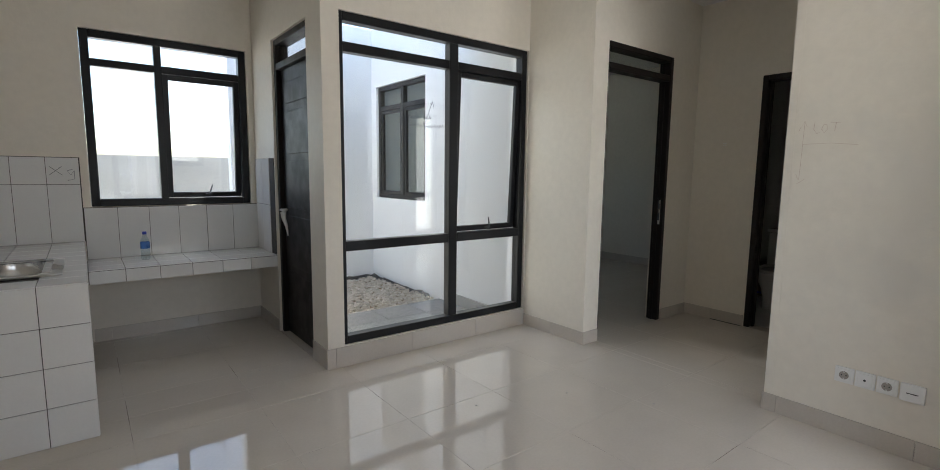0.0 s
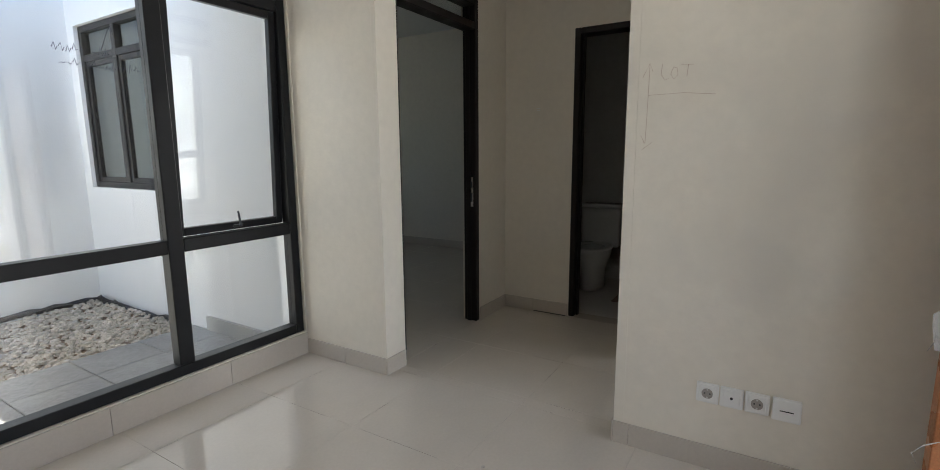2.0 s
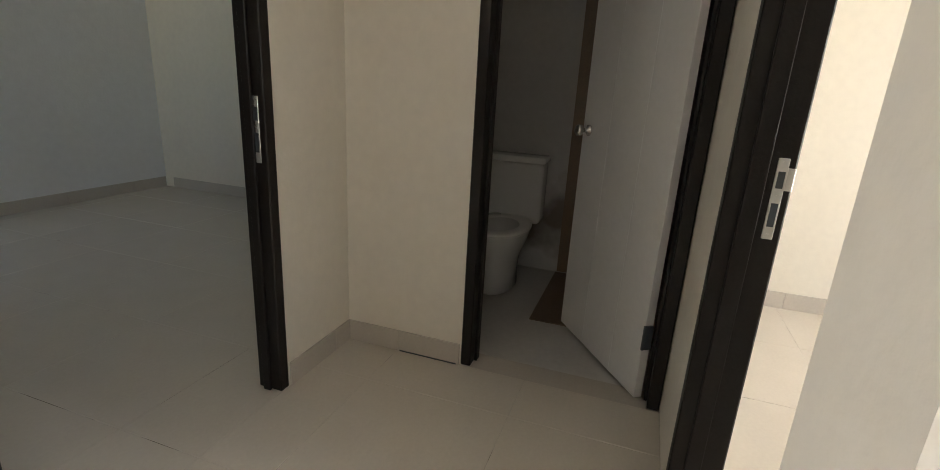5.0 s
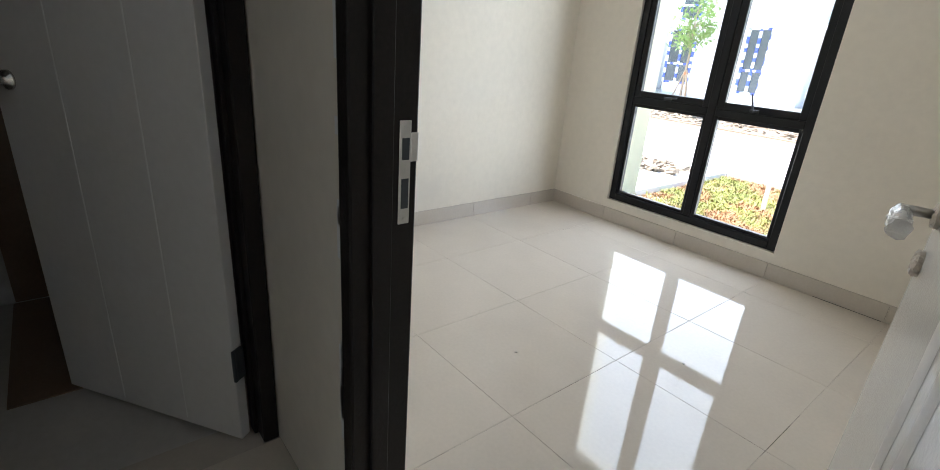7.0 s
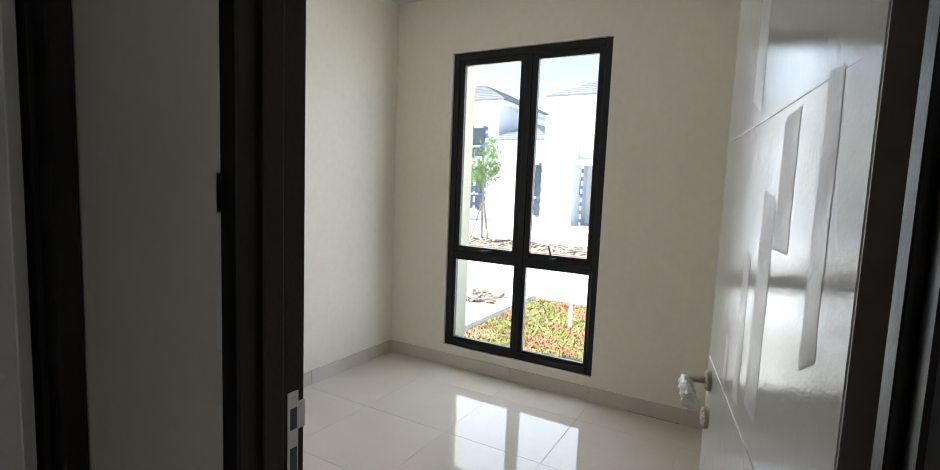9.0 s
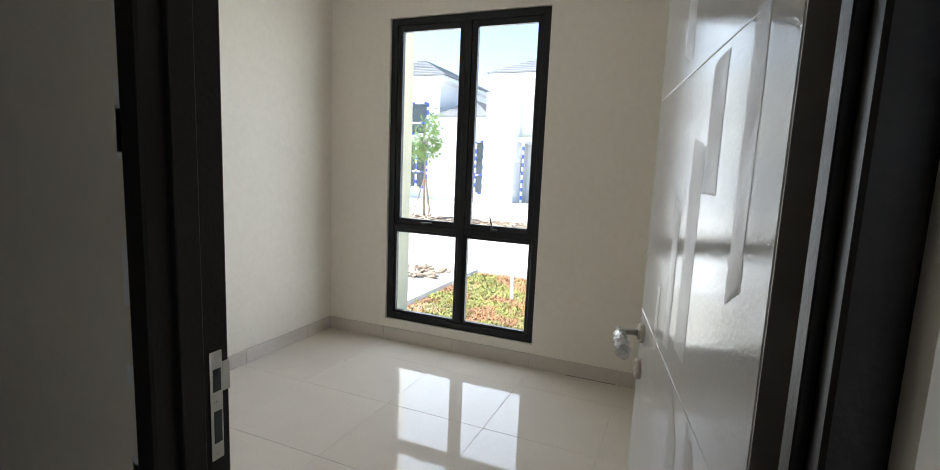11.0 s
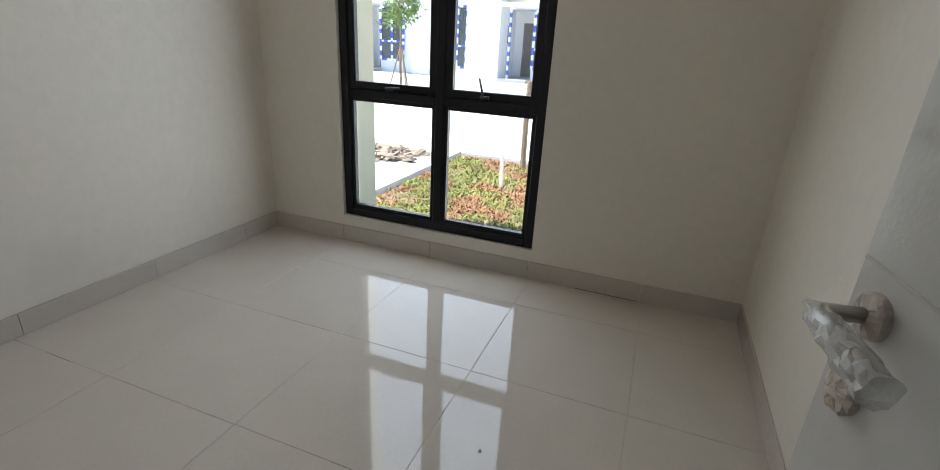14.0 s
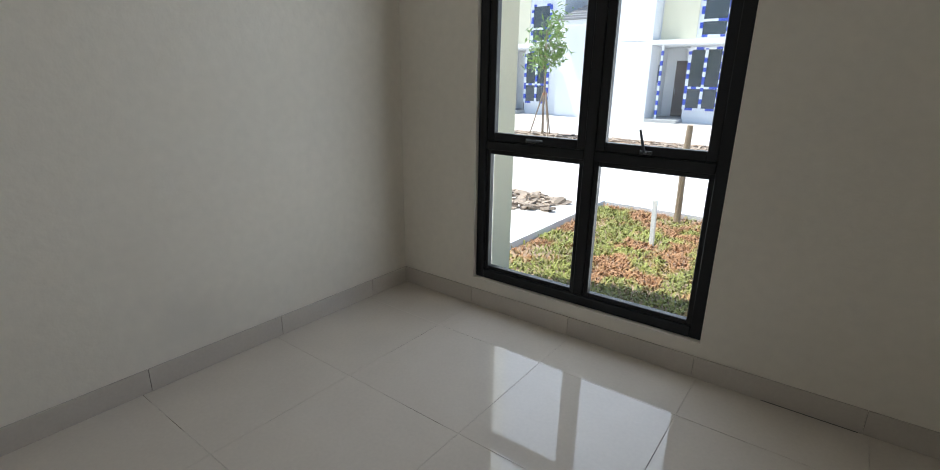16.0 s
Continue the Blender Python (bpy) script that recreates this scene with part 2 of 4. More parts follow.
def tube(points, r, seg=8):
    """A round bar along points."""
    bm = bmesh.new()
    pts = [Vector(p) for p in points]
    rings = []
    for i, p in enumerate(pts):
        d = (pts[min(i + 1, len(pts) - 1)] - pts[max(i - 1, 0)]).normalized()
        u = d.orthogonal().normalized()
        w = d.cross(u)
        rr = r[i] if isinstance(r, (list, tuple)) else r
        rings.append([bm.verts.new(p + rr * (math.cos(2 * math.pi * k / seg) * u + math.sin(2 * math.pi * k / seg) * w)) for k in range(seg)])
    for a, b in zip(rings, rings[1:]):
        best = min(range(seg), key=lambda s: (a[0].co - b[s].co).length)
        for k in range(seg):
            bm.faces.new((a[k], a[(k + 1) % seg], b[(k + 1 + best) % seg], b[(k + best) % seg]))
    bm.faces.new(rings[0][::-1]), bm.faces.new(rings[-1])
    bmesh.ops.recalc_face_normals(bm, faces=bm.faces)
    return bm


def merge(*bms):
    out = bmesh.new()
    for b in bms:
        me = bpy.data.meshes.new("scratch")
        b.to_mesh(me)
        b.free()
        out.from_mesh(me)
        bpy.data.meshes.remove(me)
    return out


def wall(name, axis, c0, c1, a0, a1, z0, z1, openings=(), material=None, label="plain painted plaster wall"):
    """A wall along x or y between c0 and c1, with openings (a0, a1, z0, z1) right through it."""
    ca = sorted({a0, a1, *(v for o in openings for v in o[:2])})
    cz = sorted({z0, z1, *(v for o in openings for v in o[2:])})
    full = {(i, k) for i in range(len(ca) - 1) for k in range(len(cz) - 1)
            if not any(o[0] <= ca[i] and ca[i + 1] <= o[1] and o[2] <= cz[k] and cz[k + 1] <= o[3] for o in openings)}
    bm = bmesh.new()
    cache = {}

    def v(a, c, z):
        key = (a, c, z)
        if key not in cache:
            cache[key] = bm.verts.new((a, c, z) if axis == "x" else (c, a, z))
        return cache[key]

    for i, k in full:
        p, q, r, s = ca[i], ca[i + 1], cz[k], cz[k + 1]
        bm.faces.new((v(p, c0, r), v(q, c0, r), v(q, c0, s), v(p, c0, s)))
        bm.faces.new((v(p, c1, s), v(q, c1, s), v(q, c1, r), v(p, c1, r)))
        if (i - 1, k) not in full:
            bm.faces.new((v(p, c0, r), v(p, c0, s), v(p, c1, s), v(p, c1, r)))
        if (i + 1, k) not in full:
            bm.faces.new((v(q, c1, r), v(q, c1, s), v(q, c0, s), v(q, c0, r)))
        if (i, k - 1) not in full:
            bm.faces.new((v(p, c1, r), v(q, c1, r), v(q, c0, r), v(p, c0, r)))
        if (i, k + 1) not in full:
            bm.faces.new((v(p, c0, s), v(q, c0, s), v(q, c1, s), v(p, c1, s)))
    bmesh.ops.recalc_face_normals(bm, faces=bm.faces)
    return tagged(link(name, bm, material or PAINT), label, "wall", kind="structure")


def slab(name, material, label, category, *b):
    return tagged(link(name, solid(*b), material), label, category, kind="structure")


def shared(name, me, parent, m):
    ob = new(name, me)
    ob.parent = parent
    ob.matrix_local = m
    return ob


def piece_mesh(name, w, d, h, material, bevel=0.0015):
    """A block from its corner, edges eased on top."""
    bm = bmesh.new()
    box(bm, 0, 0, 0, w, d, h)
    if bevel:
        top = [e for e in bm.edges if all(v.co.z > h - 1e-6 for v in e.verts)]
        bmesh.ops.bevel(bm, geom=top, offset=bevel, segments=1, affect="EDGES")
    me = bpy.data.meshes.new(name)
    bm.to_mesh(me)
    bm.free()
    me.materials.append(material)
    return me


# ---- structure ----
H = 2.86
HALL_S = -1.395
KN = 2.22
HE = -0.028
wall("wall_hall_north", "x", 0.0, 0.14, -1.58, 2.10, -0.15, H, [(-1.406, -0.466, -0.15, 2.345)])
wall("wall_hall_end", "y", HE, HE + 0.12, HALL_S, 0.0, -0.15, H, [(HALL_S, -0.565, -0.15, 2.17)])
wall("wall_bedroom_north", "x", -1.525, HALL_S, -1.58, 1.515, -0.15, H, [(-1.410, -0.500, -0.15, 2.36)])
wall("wall_socket", "y", -1.58, -1.42, -4.195, -1.525, -0.15, H)
slab("wall_corner_stub", PAINT, "plain painted plaster wall corner", "wall", -1.58, HALL_S + 0.0005, -0.15, -1.410, -1.352, H)
slab("wall_pier_stub", PAINT, "plain painted plaster wall corner", "wall", -1.58, -0.032, -0.15, -1.408, -0.0005, H)
wall("wall_bedroom_south", "x", -4.375, -4.195, -1.58, 1.515, -0.35, H, [(-0.362, 0.846, 0.165, 2.432)])
wall("wall_bedroom_east", "y", 1.375, 1.515, -4.195, -1.525, -0.15, H)
wall("wall_living_north", "x", 0.645, 0.785, -3.26, -1.58, -0.15, H, [(-3.26, -1.588, 0.147, 2.345)])
wall("wall_pier", "y", -1.58, -1.46, 0.14, 0.785, -0.15, H)
wall("wall_kitchen_east", "y", -3.38, -3.26, 0.645, KN, -0.15, H, [(0.91, 1.67, -0.15, 2.335)])
wall("wall_kitchen_north", "x", KN, KN + 0.14, -5.25, -3.26, -0.15, H, [(-4.565, -3.432, 1.04, 2.342)])
wall("wall_living_west", "y", -5.39, -5.25, -3.40, KN + 0.14, -0.15, H)
wall("wall_living_south", "x", -3.40, -3.26, -5.25, -1.58, -0.15, H, [(-4.2, -2.8, 0.80, 2.35), (-2.64, -1.72, -0.15, 2.15)])
wall("wall_courtyard_east", "y", -1.60, -1.46, 0.785, 3.50, -0.2, 3.1, [(2.225, 3.375, 1.005, 2.385)], PAINT_OUT, "white painted outside wall of the courtyard")
wall("wall_courtyard_north", "x", 3.50, 3.64, -3.30, 2.10, -0.2, 3.1, (), PAINT_OUT, "white painted boundary wall of the courtyard")
wall("wall_yard", "x", 4.00, 4.12, -8.0, -2.60, -0.2, 1.475, (), CONC, "low grey-white boundary wall behind the kitchen")
wall("wall_back_bedroom_east", "y", 1.975, 2.10, 0.14, 3.50, -0.15, H)
wall("wall_bath_east", "y", 1.375, 1.515, HALL_S, 0.0, -0.15, H, (), MARBLE, "marble tiled bathroom wall")


slab("ceiling", CEIL, "white flat gypsum ceiling", "ceiling", -5.39, -4.36, H, 2.10, 0.785, H + 0.13)
slab("ceiling_kitchen", CEIL, "white flat gypsum ceiling", "ceiling", -5.39, 0.785, H, -3.26, KN + 0.14, H + 0.13)
slab("ceiling_back_bedroom", CEIL, "white flat gypsum ceiling", "ceiling", -1.46, 0.785, H, 2.10, 3.50, H + 0.13)
# marble lining of the bathroom
slab("wall_bath_lining_north", MARBLE, "white marble bathroom wall tiles", "wall", HE + 0.12, -0.012, 0, 1.375, -0.002, H)
slab("wall_bath_lining_south", MARBLE, "white marble bathroom wall tiles", "wall", HE + 0.12, HALL_S + 0.002, 0, 1.375, HALL_S + 0.012, H)
slab("wall_bath_lining_shower", BROWN_TILE, "brown shower wall tiles", "wall", 1.363, HALL_S + 0.014, 0, 1.373, -0.745, H)
slab("floor_bathroom", BATHFLOOR, "grey matt bathroom floor", "floor", HE + 0.02, HALL_S - 0.05, -0.14, 1.40, 0.05, -0.008)
slab("floor_shower", BROWN_TILE, "brown shower floor", "floor", 0.565, HALL_S + 0.014, -0.02, 1.362, -0.737, -0.004)

# ---- outside ground and courtyard ----
gb = bmesh.new()
gx = [-200, -60, -20, -8, -5, 0, 4, 8, 20, 60, 200]
gy = [-300, -80, -40, -24, -14, -9, -8, 0, 40, 300]
gz = [-0.6, -0.5, -0.4, -0.36, -0.34, -0.34, -0.33, -0.33, -0.33, -0.4]
gv = [[gb.verts.new((x, y, z)) for x in gx] for y, z in zip(gy, gz)]
for r0, r1 in zip(gv, gv[1:]):
    for i in range(len(gx) - 1):
        gb.faces.new((r0[i], r0[i + 1], r1[i + 1], r1[i]))
tagged(link("ground", gb, ROAD), "pale dusty concrete ground and street", "ground", kind="structure")
slab("pavement_courtyard", CONC, "grey concrete courtyard paving", "pavement", -3.26, 0.785, -0.30, -1.60, 1.93, -0.045)
slab("ground_courtyard_soil", SOIL, "dark soil under the gravel", "ground", -3.58, 1.93, -0.30, -1.60, 3.50, -0.09)
slab("eave_courtyard", PAINT_OUT, "white soffit of the eave over the courtyard window", "eave", -3.26, 0.786, 2.62, -1.61, 1.35, 2.74)
# unseen slab, added to keep direct sun off the kitchen ledge
slab("kitchen_sun_block", PAINT_OUT, "added white slab that blocks the sun above the kitchen window", "eave", -5.39, KN + 0.141, 2.62, -3.27, KN + 0.65, 2.74)
slab("trim_courtyard_plinth", CONC, "raw grey cement plinth strip", "plinth", -1.625, 0.80, -0.045, -1.602, 1.72, 0.075)


def gravel_bed():
    rnd = random.Random(4)
    vs, fs = [], []
    for _ in range(4200):
        x, y = rnd.uniform(-3.5, -1.66), rnd.uniform(1.95, 3.42)
        r = rnd.uniform(0.009, 0.028)
        edge = max(0, (x + 1.9) / 0.3) * 0.03
        z = -0.085 + rnd.uniform(0, 0.03) + edge
        k = len(vs)
        n = 6
        a0 = rnd.random() * 6
        sx, sy = r * rnd.uniform(0.7, 1.3), r * rnd.uniform(0.6, 1.0)
        for h, q in ((0, 1.0), (r * 0.6, 0.62)):
            for i in range(n):
                a = a0 + 2 * math.pi * i / n
                j = rnd.uniform(0.85, 1.15)
                vs.append((x + sx * q * j * math.cos(a), y + sy * q * j * math.sin(a), z + h))
        for i in range(n):
            fs.append((k + i, k + (i + 1) % n, k + n + (i + 1) % n, k + n + i))
        fs.append(tuple(k + n + i for i in range(n)))
    me = bpy.data.meshes.new("gravel")
    me.from_pydata(vs, [], fs)
    me.materials.append(GRAVEL)
    tagged(new("gravel", me), "pale loose stones spread over courtyard soil", "gravel", kind="stuff")


gravel_bed()


def crumpled_strip(name, pts, width, label):
    """A crumpled plastic sheet edge that stands up along a line."""
    rnd = random.Random(9)
    bm = bmesh.new()
    rows = []
    for p, q in zip(pts, pts[1:]):
        steps = 22
        for i in range(steps):
            c = Vector(p).lerp(Vector(q), i / steps)
            rows.append([bm.verts.new(c + Vector((rnd.uniform(-0.02, 0.02), rnd.uniform(-0.02, 0.02), h * width * rnd.uniform(0.6, 1.3)))) for h in (-0.2, 0.4, 1.0)])
    for a, b in zip(rows, rows[1:]):
        for k in (0, 1):
            bm.faces.new((a[k], b[k], b[k + 1], a[k + 1]))
    ob = link(name, bm, SHEET, True)
    so = ob.modifiers.new("thickness", "SOLIDIFY")
    so.thickness = 0.004
    return tagged(ob, label, "plastic sheet")


crumpled_strip("plastic_sheet", [(-3.5, 3.46, -0.06), (-1.65, 3.46, -0.06), (-1.65, 1.95, -0.07)], 0.055, "crumpled black plastic sheet edging the gravel bed")


# ---- windows ----
def bar(axis, plane, depth, a0, a1, z0, z1, bevel=0.004):
    """A frame member; depth may run either way from the plane."""
    return solid(a0, plane, z0, a1, plane + depth, z1, bevel=bevel) if axis == "x" else solid(plane, a0, z0, plane + depth, a1, z1, bevel=bevel)


def pane(axis, plane, a0, a1, z0, z1, parent, glass):
    ob = part("pane", bar(axis, plane, 0.005, a0, a1, z0, z1, 0), glass, parent)
    ob.visible_shadow = False
    return ob


def window(name, axis, plane, depth, a0, a1, z0, z1, mull, mull_w, rails, w, cells, glass, label, side):
    """A window of outer members, mullion and rails. cells: (a0, a1, z0, z1, sash width, tilt); side: +1 or -1, towards the room."""
    th = thing(name, label, "window", kind="structure")
    for b in ((a0, a0 + w, z0, z1), (a1 - w, a1, z0, z1)):
        part("window_frame", bar(axis, plane, depth, *b), ALU, th)
    for b in ((a0 + w, a1 - w, z0, z0 + w), (a0 + w, a1 - w, z1 - w, z1)):
        part("window_frame", bar(axis, plane, depth, *b), ALU, th)
    part("mullion", bar(axis, plane + 0.002, depth - 0.004, mull - mull_w / 2, mull + mull_w / 2, z0 + w, z1 - w), ALU, th)
    for r, rw in rails:
        for p, q in ((a0 + w, mull - mull_w / 2), (mull + mull_w / 2, a1 - w)):
            part("rail", bar(axis, plane + 0.003, depth - 0.006, p, q, r - rw / 2, r + rw / 2), ALU, th)
    mid = plane + depth / 2
    for c0, c1, e0, e1, s, tilt in cells:
        if not s:
            pane(axis, mid, c0, c1, e0, e1, th, glass)
            continue
        sash = part("sash", merge(*(bar(axis, -0.018, 0.036, *b, 0.003) for b in ((c0, c0 + s, e0 - e1, 0), (c1 - s, c1, e0 - e1, 0), (c0 + s, c1 - s, -s, 0), (c0 + s, c1 - s, e0 - e1, e0 - e1 + s)))), ALU, th)
        g = pane(axis, -0.002, c0 + s, c1 - s, e0 - e1 + s, -s, sash, glass)
        sash.matrix_local = pose(0, mid, e1, -tilt * side, 0, 0) if axis == "x" else pose(mid, 0, e1, 0, tilt * side, 0)
    return th


def latch(parent, axis, plane, a, z, side, lean, length=0.085):
    """A casement handle: a foot plate and a bent grip."""
    def p(u, d, h):
        return (a + u, plane + side * d, z + h) if axis == "x" else (plane + side * d, a + u, z + h)
    base = part("handle", tube([p(-0.025, 0.006, 0), p(0.025, 0.006, 0)], 0.009), DARK_PL, parent, "small dark window handle")
    part("grip", tube([p(0, 0.008, 0), p(0, 0.03, 0.004), p(lean * length, 0.034, length * math.sqrt(max(0, 1 - lean * lean)))], [0.008, 0.007, 0.005]), STEEL_DARK, base)


win_l = window("window_courtyard", "x", 0.66, 0.075, -3.285, -1.590, 0.147, 2.345, -2.342, 0.078, [(0.826, 0.068), (2.130, 0.062)], 0.056,
               [(-3.229, -2.381, 0.203, 0.792, 0, 0), (-2.303, -1.646, 0.203, 0.792, 0, 0), (-3.229, -2.381, 0.860, 2.099, 0, 0),
                (-2.301, -1.648, 0.862, 2.097, 0.042, 2.2), (-3.229, -2.381, 2.161, 2.289, 0, 0), (-2.303, -1.646, 2.161, 2.289, 0, 0)],
               GLASS, "tall black aluminium window onto the gravel courtyard", -1)
latch(win_l, "x", 0.675, -1.99, 0.890, -1, -0.15)
win_k = window("window_kitchen", "x", KN + 0.02, 0.075, -4.563, -3.434, 1.042, 2.340, -4.080, 0.050, [(2.110, 0.055)], 0.055,
               [(-4.508, -4.105, 1.097, 2.082, 0, 0), (-4.055, -3.489, 1.099, 2.080, 0.042, 3.0), (-4.508, -4.105, 2.138, 2.285, 0, 0), (-4.055, -3.489, 2.138, 2.285, 0, 0)],
               GLASS, "black aluminium kitchen window with a top-hung sash ajar", -1)
latch(win_k, "x", KN + 0.035, -3.76, 1.125, -1, 0.3)
win_b = window("window_bedroom", "x", -4.275, 0.060, -0.360, 0.844, 0.167, 2.430, 0.225, 0.052, [(0.906, 0.046)], 0.050,
               [(-0.310, 0.199, 0.217, 0.883, 0.022, 0), (0.251, 0.794, 0.217, 0.883, 0.022, 0), (-0.310, 0.199, 0.929, 2.380, 0.042, 0), (0.251, 0.794, 0.929, 2.380, 0.042, 0)],
               GLASS, "tall dark grey aluminium window looking on the street", 1)
latch(win_b, "x", -4.222, -0.03, 0.945, 1, 0.25, 0.10)
latch(win_b, "x", -4.222, 0.53, 0.945, 1, -0.99, 0.08)
window("window_back_bedroom", "y", -1.57, 0.065, 2.227, 3.373, 1.007, 2.383, 2.785, 0.06, [(2.115, 0.055)], 0.05,
       [(2.277, 2.755, 1.057, 2.087, 0.04, 0), (2.815, 3.323, 1.057, 2.087, 0.04, 0), (2.277, 2.755, 2.143, 2.333, 0, 0), (2.815, 3.323, 2.143, 2.333, 0, 0)],
       GLASS_DIM, "black aluminium bedroom window facing the courtyard", -1)
window("window_front", "x", -3.36, 0.065, -4.198, -2.802, 0.802, 2.348, -3.5, 0.06, [(2.12, 0.05)], 0.05,
       [(-4.148, -3.53, 0.852, 2.095, 0.04, 0), (-3.47, -2.852, 0.852, 2.095, 0.04, 0), (-4.148, -3.53, 2.145, 2.298, 0, 0), (-3.47, -2.852, 2.145, 2.298, 0, 0)],
       GLASS, "black aluminium front window of the living room", 1)
slab("trim_window_sill", PAINT, "thin white mortar sill under the window", "sill", -0.362, -4.2155, 0.158, 0.846, -4.191, 0.1655)


# ---- doors ----
def door_frame(name, axis, c0, c1, a0, a1, top, label, rail=None, w=0.045):
    """Posts, head and, with a rail, a fixed light above the door. The frame stands slightly proud of the wall."""
    th = thing(name, label, "door", kind="structure")
    d = c1 - c0
    for p, q in ((a0, a0 + w), (a1 - w, a1)):
        part("post", merge(bar(axis, c0, d, p, q, 0.004, top), bar(axis, c0 + d * 0.42, d * 0.30, p + (w if p == a0 else -0.012), q + (0.012 if p == a0 else -w), 0.004, top - w, 0.002)), WOODF, th)
    part("head", bar(axis, c0, d, a0 + w, a1 - w, top - w, top), WOODF, th)
    if rail:
        part("rail", bar(axis, c0 + 0.002, d - 0.004, a0 + w, a1 - w, rail - 0.025, rail + 0.025), WOODF, th)
        pane(axis, c0 + d / 2, a0 + w, a1 - w, rail + 0.025, top - w, th, GLASS)
    return th


def strike_plate(parent, m):
    """A lock plate with lip and two slots, in the y-z plane, facing -x."""
    bm = merge(solid(-0.0025, -0.012, -0.11, 0, 0.012, 0.11, bevel=0.001), solid(-0.0025, 0.012, 0.025, 0, 0.028, 0.085, bevel=0.001))
    p = part("strike_plate", bm, STEEL, parent, "bright steel lock strike plate")
    p.matrix_local = m
    for z0, z1 in ((0.03, 0.075), (-0.075, -0.01)):
        part("slot", solid(-0.0035, -0.007, z0, -0.0026, 0.008, z1), STEEL_DARK, p)
    for z in (0.098, 0.008, -0.098):
        s = lathe([(0.0035, -0.0006), (0.0035, 0.0006)], 8)
        bmesh.ops.transform(s, matrix=pose(-0.0032, 0, z, 0, 90, 0), verts=s.verts)
        part("screw", s, STEEL, p)


d2 = door_frame("door_back_bedroom", "x", -0.006, 0.10, -1.406, -0.466, 2.345, "dark brown open doorway with a glass light above", 2.165)
strike_plate(d2, pose(-0.511, 0.03, 1.0))
d1 = door_frame("door_bedroom", "x", -1.527, HALL_S + 0.005, -1.410, -0.500, 2.36, "dark brown bedroom door frame, door opened inwards", 2.165)
strike_plate(d1, pose(-0.5455, -1.498, 0.962) @ Matrix.Diagonal((1, -1, 0.88, 1)))
d3 = door_frame("door_bathroom", "y", HE - 0.006, HE + 0.124, HALL_S + 0.004, -0.565, 2.17, "dark brown bathroom doorway, white door ajar")
slab("trim_bath_threshold", SKIRT, "beige tiled threshold of the bathroom", "threshold", HE - 0.004, HALL_S + 0.05, -0.03, HE + 0.124, -0.61, 0.001)

slab("trim_back_threshold", SKIRT, "beige tiled threshold of the back door", "threshold", -3.3795, 0.91, -0.15, -3.26, 1.67, 0.003)
slab("trim_front_threshold", SKIRT, "beige tiled threshold of the front door", "threshold", -2.64, -3.40, -0.15, -1.72, -3.2605, 0.003)
# open joints under loose skirting
slab("trim_open_joint_hall", STEEL_DARK, "dark open joint under a loose skirting tile", "joint", HE - 0.0112, -0.545, 0.0003, HE - 0.0092, -0.27, 0.0065)
slab("trim_open_joint_bedroom", STEEL_DARK, "dark open joint under a loose skirting tile", "joint", -0.94, -4.1858, 0.0003, -0.62, -4.1840, 0.0025)

# paint smears where the filler met the frame
rs = random.Random(12)
for i in range(16):
    z = rs.uniform(0.3, 2.1)
    tagged(link("paint_smear", solid(-0.499, HALL_S + 0.0002, z, -0.499 + rs.uniform(0.006, 0.018), HALL_S + 0.0015, z + rs.uniform(0.03, 0.14), bevel=0.0005), PAINT_OUT),
           "pale filler smear on the wall beside the frame", "smear", "filler smears", kind="structure")


def lever_set(parent, y, z, x, mirror=1, s=1):
    """A lever handle in a loose clear bag, with a rose and a key rose in crumpled paper."""
    rk = random.Random(3)
    h = part("lever", tube([(x, y, z), (x + 0.055 * s, y, z), (x + 0.064 * s, y + 0.012 * mirror, z), (x + 0.064 * s, y + 0.125 * mirror, z - 0.004)], [0.010, 0.0105, 0.012, 0.0115], 14), STEEL, parent, "brushed steel lever handle", True)

    def rosette(name, at, depth, owner):
        b = lathe([(0.028, 0), (0.0285, depth * 0.7), (0.024, depth), (0.010, depth + 0.002)], 22)
        for v in b.verts:
            if v.co.z > 0.001:
                v.co += Vector((rk.uniform(-1, 1), rk.uniform(-1, 1), rk.uniform(-1, 1))) * 0.0022
        bmesh.ops.transform(b, matrix=pose(x, y, at, 0, 90 * s, 0), verts=b.verts)
        part(name, b, PAPER, owner, "rose wrapped in crumpled pale paper")

    rosette("rose", z, 0.012, h)
    rosette("key_rose", z - 0.105, 0.014, parent)
    n, seg = 14, 18
    bag = tube([(x + 0.064 * s, y + (-0.016 + 0.0115 * t) * mirror, z - 0.001 * t) for t in range(n)], [0.009 + 0.008 * min(1, t / 4) + 0.003 * (t / n) for t in range(n)], seg)
    for v in bag.verts:
        fold = math.sin(v.co.y * 130 + v.co.z * 210) + rk.uniform(-0.8, 0.8)
        v.co += Vector((0.0022 * fold, 0.002 * rk.uniform(-1, 1), -0.002 * abs(fold)))
    part("bag", bag, CLEAR_WRAP, h, "loose clear plastic bag")


